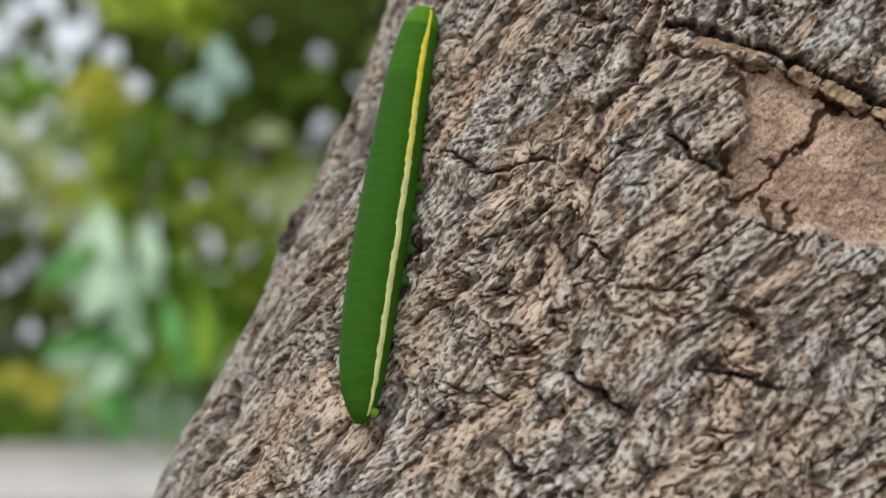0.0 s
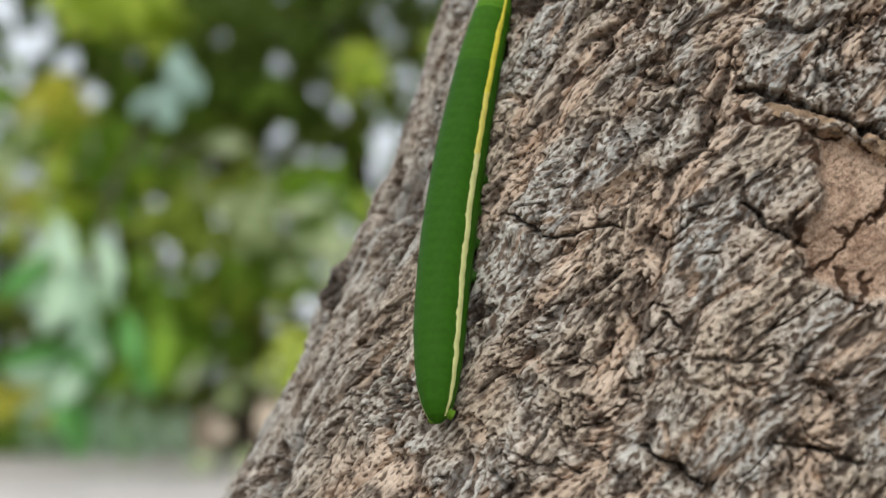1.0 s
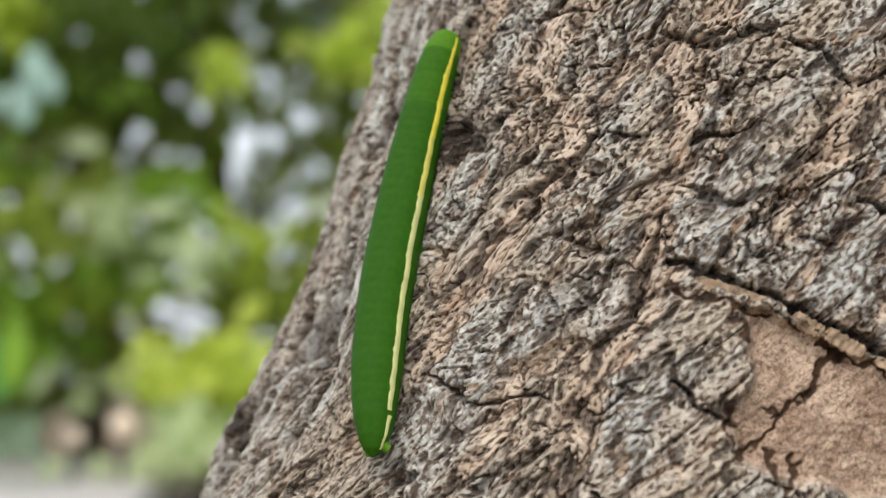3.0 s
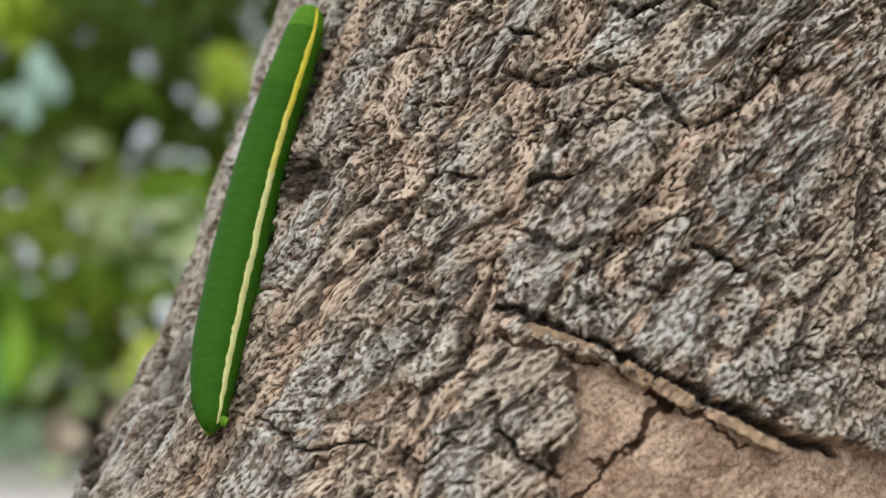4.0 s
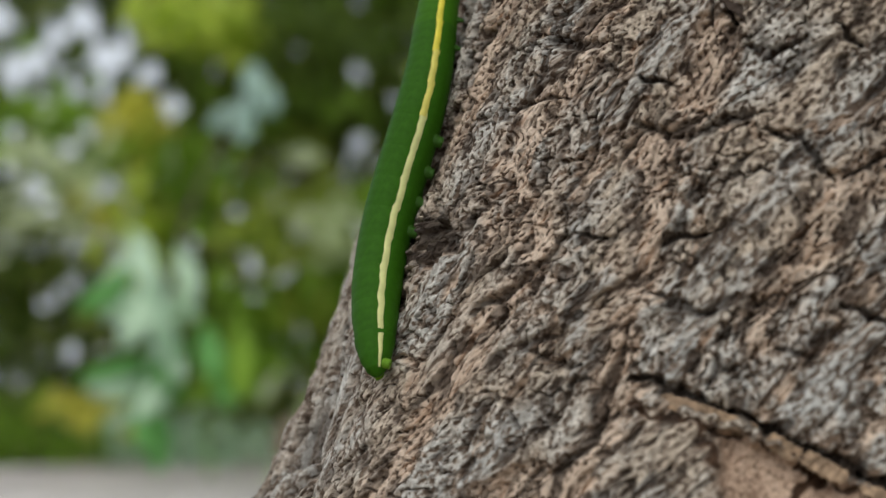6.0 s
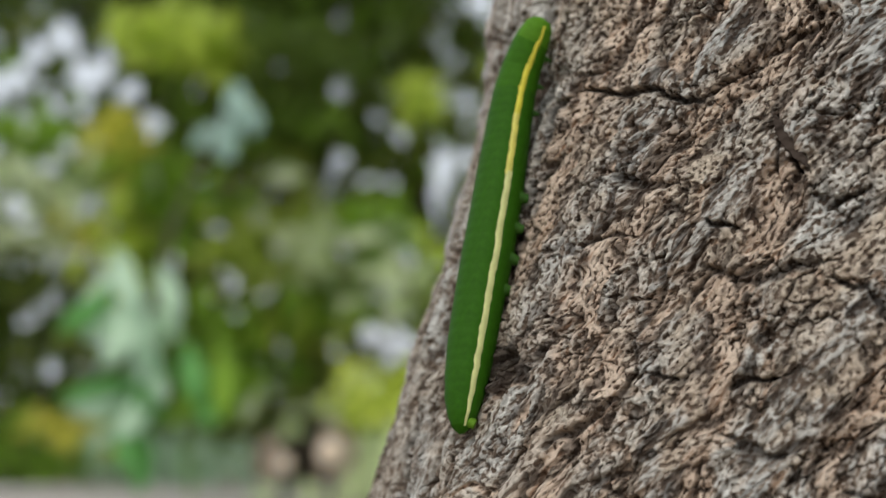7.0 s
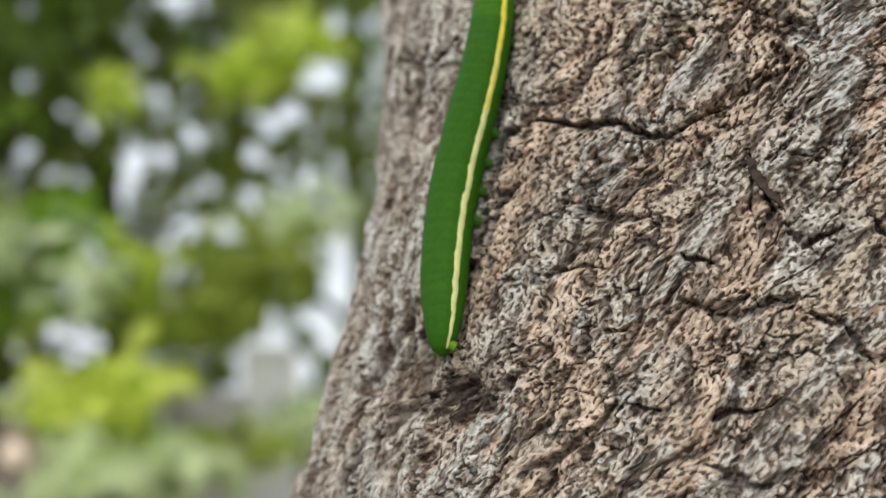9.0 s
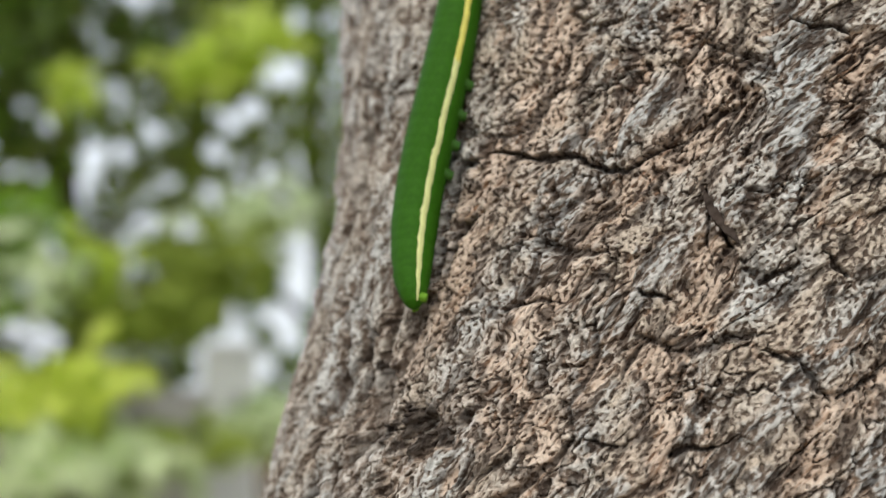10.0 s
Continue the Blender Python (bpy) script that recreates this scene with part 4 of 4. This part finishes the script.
def build_back_tree(at, height, spread, depth, count, mat, mat2, seed, low, label):
    """A tree of the hedge: trunk, limbs and a crown of single leaves with openings."""
    rng = np.random.default_rng(seed)
    tree = thing("background_tree", label, "tree", "trees behind")
    x, y = at
    part("trunk", limb_mesh("trunk", [(x, y, -0.1), (x + 0.06, y, height * 0.3), (x - 0.04, y + 0.1, height * 0.6), (x + 0.02, y, height * 0.9)], 0.10, 0.03, TWIG), tree)
    for k in range(6):
        a = 2.4 * k + seed
        z0 = height * (0.28 + 0.09 * k)
        part("limb", limb_mesh("limb", [(x, y, z0), (x + 0.4 * spread * math.cos(a), y + 0.4 * depth * math.sin(a), z0 + 0.25), (x + 0.75 * spread * math.cos(a), y + 0.75 * depth * math.sin(a), z0 + 0.35)], 0.03, 0.008, TWIG, 6), tree)
    for name, m, share, extra in (("crown", mat, 0.62, 0.0), ("crown", mat2, 0.38, 0.0)):
        n = int(count * share)
        hubs = rng.uniform(-1, 1, size=(110, 3)) * (0.8 * spread, 0.6 * depth, 0.5 * (height - low)) + (x, y - 0.5, low + (height - low) * 0.5)
        c = hubs[rng.integers(0, 110, n)] + rng.normal(size=(n, 3)) * (0.17, 0.15, 0.14)
        c = c[(c[:, 2] > low) & (c[:, 1] > 5.45)]
        c = c[open_sky(c)]
        size = rng.uniform(0.07, 0.14, len(c))
        aims = rng.normal(size=(len(c), 3)) + (0, -0.2, -0.5)
        tagged(part(name, leaves_mesh(name, c, size, size * rng.uniform(0.32, 0.5, len(c)), aims, m, rng), tree), kind="stuff")


def build_shrub(x, y, height, seed):
    """A low bush along the foot of the hedge."""
    rng = np.random.default_rng(seed)
    shrub = thing("shrub", "low leafy green shrub at the hedge foot", "shrub", "shrubs along the hedge")
    for k in range(4):
        a = 1.6 * k + seed
        part("stem", limb_mesh("stem", [(x, y, -0.02), (x + 0.1 * math.cos(a), y + 0.1 * math.sin(a), height * 0.5), (x + 0.22 * math.cos(a), y + 0.2 * math.sin(a), height * 0.85)], 0.012, 0.004, TWIG, 6), shrub)
    n = 900
    c = rng.normal(size=(n, 3)) * (0.20, 0.14, height * 0.28) + (x, y, height * 0.5)
    c = c[(c[:, 2] > 0.02) & (c[:, 1] > 5.4)]
    c = c[open_sky(c)]
    size = rng.uniform(0.05, 0.10, len(c))
    aims = rng.normal(size=(len(c), 3)) + (0, -0.2, 0.2)
    tagged(part("leaves", leaves_mesh("leaves", c, size, size * 0.45, aims, (LEAF_MID, LEAF_PALE_SHEEN, LEAF_OLIVE)[seed % 3], rng), shrub), kind="stuff")


def build_sprays():
    """Nearer twigs with leaves that stand out against the hedge."""
    rng = np.random.default_rng(77)
    #        x, height, half width, half height, leaves, material, label, at 5 m
    sprays = [
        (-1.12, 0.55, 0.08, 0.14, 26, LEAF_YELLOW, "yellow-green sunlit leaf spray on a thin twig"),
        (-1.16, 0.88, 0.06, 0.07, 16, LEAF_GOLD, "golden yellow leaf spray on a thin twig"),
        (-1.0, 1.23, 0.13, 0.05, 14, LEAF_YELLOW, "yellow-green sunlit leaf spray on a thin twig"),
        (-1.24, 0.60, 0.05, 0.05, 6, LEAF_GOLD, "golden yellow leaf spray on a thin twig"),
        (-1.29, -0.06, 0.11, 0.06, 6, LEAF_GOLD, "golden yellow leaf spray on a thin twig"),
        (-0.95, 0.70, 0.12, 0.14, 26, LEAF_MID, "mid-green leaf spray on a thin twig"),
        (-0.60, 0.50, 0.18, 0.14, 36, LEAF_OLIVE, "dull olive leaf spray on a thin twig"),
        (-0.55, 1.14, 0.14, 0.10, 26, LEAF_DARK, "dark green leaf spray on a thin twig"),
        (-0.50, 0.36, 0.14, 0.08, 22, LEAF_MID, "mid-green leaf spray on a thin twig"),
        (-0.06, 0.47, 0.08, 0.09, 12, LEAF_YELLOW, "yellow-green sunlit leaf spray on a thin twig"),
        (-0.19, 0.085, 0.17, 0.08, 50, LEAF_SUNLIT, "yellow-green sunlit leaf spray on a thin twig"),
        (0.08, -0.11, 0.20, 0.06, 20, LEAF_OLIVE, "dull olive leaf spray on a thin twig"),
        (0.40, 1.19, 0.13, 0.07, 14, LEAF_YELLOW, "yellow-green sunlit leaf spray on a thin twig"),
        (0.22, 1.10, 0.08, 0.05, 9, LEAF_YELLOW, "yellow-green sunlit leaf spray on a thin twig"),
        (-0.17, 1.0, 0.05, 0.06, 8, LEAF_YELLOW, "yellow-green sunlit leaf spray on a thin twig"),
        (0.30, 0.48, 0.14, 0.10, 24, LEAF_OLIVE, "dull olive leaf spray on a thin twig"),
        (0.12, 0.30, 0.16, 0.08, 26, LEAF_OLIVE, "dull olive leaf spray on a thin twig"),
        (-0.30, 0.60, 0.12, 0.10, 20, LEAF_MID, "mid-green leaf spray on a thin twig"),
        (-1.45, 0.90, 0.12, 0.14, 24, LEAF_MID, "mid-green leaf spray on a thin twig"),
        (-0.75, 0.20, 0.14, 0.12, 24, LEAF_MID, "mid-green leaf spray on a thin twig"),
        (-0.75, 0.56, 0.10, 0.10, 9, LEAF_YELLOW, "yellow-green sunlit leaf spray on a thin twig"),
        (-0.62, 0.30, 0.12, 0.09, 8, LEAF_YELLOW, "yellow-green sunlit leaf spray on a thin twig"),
        (-0.52, 0.52, 0.12, 0.12, 10, LEAF_HAZE, "pale leaf spray on a thin twig, bright haze painted in"),
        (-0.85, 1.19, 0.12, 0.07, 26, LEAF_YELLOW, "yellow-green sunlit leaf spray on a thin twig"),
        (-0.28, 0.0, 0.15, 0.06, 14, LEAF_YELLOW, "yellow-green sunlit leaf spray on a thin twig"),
        (-0.12, -0.17, 0.24, 0.06, 70, LEAF_HAZE, "pale leaf spray on a thin twig, bright haze painted in"),
        (-1.42, 0.72, 0.16, 0.15, 22, LEAF_HAZE, "pale leaf spray on a thin twig, bright haze painted in"),
        (-0.36, -0.21, 0.16, 0.04, 40, LEAF_HAZE, "pale leaf spray on a thin twig, bright haze painted in"),
        (-0.30, -0.08, 0.18, 0.07, 60, LEAF_HAZE, "pale leaf spray on a thin twig, bright haze painted in"),
        (0.42, 0.62, 0.13, 0.09, 40, LEAF_HAZE, "pale leaf spray on a thin twig, bright haze painted in"),
        (-0.25, 0.40, 0.10, 0.10, 10, LEAF_HAZE, "pale leaf spray on a thin twig, bright haze painted in"),
        (0.40, -0.04, 0.12, 0.07, 36, LEAF_HAZE, "pale leaf spray on a thin twig, bright haze painted in"),
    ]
    for x, z, w, hgt, n, mat, label in sprays:
        n = int(n * 4.2)
        d = rng.uniform(4.3, 4.5) if mat == LEAF_SUNLIT or z < -0.1 else rng.uniform(4.6, 5.0)          # the one painted sunlit and the lowest reach out furthest
        k = d / 5.0
        c = rng.normal(size=(n, 3)) * (w * 0.72 * k, 0.15, hgt * 0.70 * k) + (x * k, d, z * k + H)
        keep = open_sky(c)
        c = c[keep] if keep.sum() > 4 else c
        ob = thing("leaf_spray", label, "plant", "leaf sprays")
        # the twig that carries the spray reaches back into the hedge
        part("twig", limb_mesh("twig", [(x * k + rng.normal() * 0.2, 6.6, z * k + H + 0.25), (x * k, d + 0.5, z * k + H + 0.1), (x * k, d, z * k + H)], 0.012, 0.004, TWIG, 6), ob)
        size = rng.uniform(0.09, 0.15, len(c))
        aims = rng.normal(size=(len(c), 3)) * (1, 0.6, 0.5) + (0, -0.3, -0.4)
        tagged(part("leaves", leaves_mesh("leaves", c, size, size * 0.5, aims, mat, rng), ob), kind="stuff")


def build_drooping_plant():
    """Large hanging glossy leaves on a stem from the terrace."""
    plant = thing("drooping_plant", "tall plant with large hanging glossy pale green leaves", "plant")
    rng = np.random.default_rng(5)
    part("stem", limb_mesh("stem", [(-0.85, 4.7, H - 0.26), (-0.87, 4.68, 0.5), (-0.91, 4.45, 0.82), (-0.92, 4.22, 0.92)], 0.007, 0.004, LEAF_MID, 7), plant)
    blades = []          # x, height, length, width, lean, material
    for q in range(28):
        t = q / 27
        # painted sky reflection: mostly pale leaves at the top, greener ones lower
        mat = LEAF_PALE_SHEEN if rng.random() < 0.92 - 0.62 * t else LEAF_GLOSS
        blades.append((-1.11 + 0.08 * t + rng.normal() * (0.055 - 0.02 * t), 0.40 - 0.52 * t + rng.normal() * 0.03, rng.uniform(0.13, 0.20), rng.uniform(0.05, 0.08), rng.normal() * 0.7 + 0.3, mat))
    for q in range(6):
        blades.append((-0.83 + rng.normal() * 0.045, 0.12 - 0.026 * q, rng.uniform(0.14, 0.22), rng.uniform(0.05, 0.08), rng.normal() * 0.6 + 0.2, LEAF_MID if q % 3 else LEAF_GLOSS))
    for q in range(6):
        blades.append((-0.77 + rng.normal() * 0.04, 0.93 + rng.normal() * 0.04, 0.12, 0.06, rng.normal() * 0.5, LEAF_TEAL_SHEEN))
    for x, z, ln, wd, lean, mat in blades:
        n, k, verts = 9, 5, []
        ln, wd = ln * 1.1, wd * 1.05
        for i in range(n):
            t = i / (n - 1)
            wide = wd / 2 * math.sin(math.pi * min(t * 0.94 + 0.06, 1)) ** 0.7
            for j in range(k):
                e = 2 * j / (k - 1) - 1
                out = -ln * t
                verts.append((e * wide * math.cos(lean) + out * math.sin(lean) * 0.8, -0.75 * ln * t - 0.02 * (1 - e * e), ln / 2 + out * math.cos(lean) * 0.9 - e * wide * math.sin(lean) - 0.2 * abs(e) * wide))
        leaf = part("leaf", mesh_from("leaf", verts, grid_faces(n, k), mat), plant, "glossy hanging leaf painted pale with sky sheen" if mat == LEAF_PALE_SHEEN else "", at=(x * 0.84, 4.2 + rng.uniform(-0.12, 0.08), z * 0.84 + H))
    part("branch", limb_mesh("branch", [(-0.89, 4.2, 0.82), (-0.80, 4.18, 1.12), (-0.66, 4.16, 1.40)], 0.01, 0.004, TWIG, 6), plant)


def box_mesh(name, x0, x1, y0, y1, z0, z1, mat, bevel=0.01):
    bm = bmesh.new()
    bmesh.ops.create_cube(bm, size=1)
    for v in bm.verts:
        v.co = ((x0 + x1) / 2 + v.co.x * (x1 - x0), (y0 + y1) / 2 + v.co.y * (y1 - y0), (z0 + z1) / 2 + v.co.z * (z1 - z0))
    bmesh.ops.bevel(bm, geom=bm.edges[:], offset=bevel, segments=2, affect="EDGES")
    return from_bm(name, bm, mat, False)


def build_terrace_and_walls():
    terrace = thing("raised_terrace", "low raised terrace of pale weathered concrete", "terrace", kind="structure")
    part("terrace_body", box_mesh("terrace_body", -6.0, -0.32, 2.95, 5.38, -0.05, H - 0.30, PLASTER), terrace)
    for k in range(5):          # paving slabs with open joints, proud of the body
        for q in range(2):
            x1 = -0.30 - 1.12 * k
            part("slab", box_mesh("slab", x1 - 1.112, x1, 2.92 + 1.24 * q, 4.152 + 1.24 * q, H - 0.30, H - 0.25, PLASTER, 0.006), terrace)
    house = thing("white_pillar", "white painted masonry pillar with a cap", "pillar")
    part("shaft", box_mesh("shaft", 0.275, 0.445, 5.2, 5.36, -0.05, H + 0.185, WHITE), house)
    part("cap", box_mesh("cap", 0.26, 0.46, 5.185, 5.375, H + 0.185, H + 0.21, WHITE), house)
    rail = thing("white_rail_wall", "low whitewashed garden wall beside the pillar", "wall", kind="structure")
    part("wall", box_mesh("wall", -0.096, 0.272, 5.2, 5.32, -0.05, H + 0.06, PLASTER), rail)
    # made-up balls on rods, in place of two blurred beige highlights
    for x, z, r in ((-0.388, -0.102, 0.036), (-0.515, -0.132, 0.025)):
        post = thing("glint_post", "added thin dark rod with a pale ball in place of a beige highlight", "post", "posts on the terrace")
        part("shaft", box_mesh("shaft", x - 0.008, x + 0.008, 4.192, 4.208, H - 0.25, H + z - 0.6 * r, IRON, 0.002), post)
        bm = bmesh.new()
        bmesh.ops.create_icosphere(bm, subdivisions=3, radius=r)
        for v in bm.verts:
            v.co *= 1 + 0.05 * noise.noise(v.co.normalized() * 1.7 + Vector((x * 9, 0, 0)))
        part("ball", from_bm("ball", bm, GLINT), post, "added pale ball in place of a beige highlight", at=(x, 4.2, H + z))


build_ground()
build_crown(build_tree())
CATERPILLAR, BODY = build_caterpillar()
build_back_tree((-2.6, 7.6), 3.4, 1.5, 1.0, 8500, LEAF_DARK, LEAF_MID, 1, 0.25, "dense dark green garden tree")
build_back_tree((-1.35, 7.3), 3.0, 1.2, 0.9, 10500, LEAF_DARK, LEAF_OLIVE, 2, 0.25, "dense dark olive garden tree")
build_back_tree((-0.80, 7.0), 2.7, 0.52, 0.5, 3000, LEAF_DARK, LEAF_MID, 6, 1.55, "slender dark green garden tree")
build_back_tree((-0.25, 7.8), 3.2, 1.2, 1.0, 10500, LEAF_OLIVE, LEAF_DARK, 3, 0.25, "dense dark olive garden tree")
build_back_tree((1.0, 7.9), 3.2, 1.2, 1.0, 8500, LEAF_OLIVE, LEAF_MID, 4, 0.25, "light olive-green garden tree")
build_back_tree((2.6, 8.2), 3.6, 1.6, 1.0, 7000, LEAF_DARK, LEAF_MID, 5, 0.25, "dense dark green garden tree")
for k in (0, 1, 2, 6):
    build_shrub(-2.4 + 0.62 * k, 5.75 + 0.1 * (k % 3), 0.42 + 0.05 * ((k * 2) % 3), 20 + k)
build_sprays()
build_drooping_plant()
build_terrace_and_walls()


# ---- what moves ----
# time; angle round the trunk over the body, tail 0 to head 1, as a polynomial of eight terms; height likewise with three, cm; roll to its right, degrees
CRAWL = [
    (0.0, -0.668, -0.41, 0.363, -0.328, -0.07, 0.097, 0.057, 0.007, -0.53, 4.672, -0.003, 6),
    (0.5, -0.704, -0.301, -0.17, 0.633, -0.391, -0.412, 0.002, 0.394, -0.172, 4.845, -0.044, 12),
    (1.0, -0.704, -0.397, 0.01, 0.176, -0.071, -0.049, 0.018, 0.035, 0.165, 4.852, 0.085, 11),
    (1.5, -0.734, -0.441, 0.389, -0.258, -0.067, -0.066, -0.003, 0.202, 0.577, 4.728, 0.007, 10),
    (2.0, -0.762, -0.339, -0.168, 0.508, -0.114, -0.26, -0.063, 0.186, 0.989, 4.705, 0.081, 12),
    (2.2, -0.765, -0.271, -0.554, 1.155, -0.198, -0.585, -0.16, 0.384, 1.121, 4.697, 0.101, 12),
    (3.3, -0.798, -0.508, 0.451, -0.211, -0.005, -0.02, -0.022, 0.119, 1.759, 4.63, 0.116, 10),
    (3.5, -0.801, -0.66, 1.175, -1.348, -0.041, 0.854, 0.388, -0.556, 1.947, 4.529, 0.171, 11),
    (4.0, -0.829, -0.618, 1.202, -1.543, 0.183, 0.908, 0.293, -0.626, 2.226, 4.608, 0.243, 9),
    (4.5, -0.851, -0.404, -0.336, 1.086, -0.052, -0.616, -0.266, 0.39, 2.535, 4.856, 0.107, 4),
    (5.0, -0.889, -0.405, 0.172, 0.307, -0.036, -0.421, -0.169, 0.344, 2.899, 4.813, 0.066, -1),
    (5.5, -0.896, -0.386, 0.021, 0.538, -0.032, -0.594, -0.237, 0.506, 3.214, 4.581, 0.1, 0),
    (6.0, -0.88, -0.602, -0.069, 2.041, -0.951, -1.59, -0.248, 1.233, 3.533, 4.839, -0.006, -3),
    (6.2, -0.898, -0.643, 0.909, -0.167, -0.49, -0.107, 0.112, 0.194, 3.72, 4.774, 0.207, -5),
    (7.3, -0.927, -0.317, 0.245, 0.111, -0.303, -0.146, 0.092, 0.244, 4.434, 4.922, -0.089, 0),
    (7.5, -0.939, -0.408, 0.729, -0.518, -0.161, 0.115, 0.122, 0.069, 4.555, 4.806, 0.013, 0),
    (8.0, -0.945, -0.315, 0.349, -0.282, -0.071, 0.305, 0.167, -0.213, 4.878, 4.663, 0.096, 1),
    (8.5, -0.958, -0.16, -0.41, 0.668, 0.253, -0.23, -0.21, 0.028, 5.164, 4.738, 0.134, 4),
    (9.0, -0.967, -0.265, -0.239, 1.319, -0.443, -0.754, -0.158, 0.479, 5.435, 4.845, 0.147, 1),
    (9.5, -0.961, -0.587, 1.033, -0.068, -0.677, -0.038, 0.203, 0.084, 5.854, 4.718, 0.306, -4),
    (10.0, -0.981, -0.433, 0.847, -0.261, -0.298, -0.041, 0.072, 0.096, 6.316, 4.949, 0.173, -9),
]


def crawl_pose(row, f):
    a, z = row[1:9], row[9:12]

    def bend(g):
        return sum(c * g**k for k, c in enumerate(a))

    def place(g):
        return on_trunk(bend(g), z[0] + z[1] * g + z[2] * g * g, 0.27)

    p, ahead = Vector(place(f)), Vector(place(f + 0.03) - place(f - 0.03)).normalized()
    ang = bend(f)
    out = Vector((math.sin(ang), -math.cos(ang), 0.0))
    left = out.cross(ahead).normalized()
    up = ahead.cross(left)
    r = radians(row[12])
    up, left = up * math.cos(r) - left * math.sin(r), left * math.cos(r) + up * math.sin(r)
    m = Matrix((ahead, left, up)).transposed().to_4x4()
    m.translation = p
    return m


def motions():
    base = [(row[0], crawl_pose(row, 0.5)) for row in CRAWL]
    walk(CATERPILLAR, base)
    for f, seg in BODY:
        walk(seg, [(row[0], m.inverted() @ crawl_pose(row, f)) for row, (_, m) in zip(CRAWL, base)])


motions()
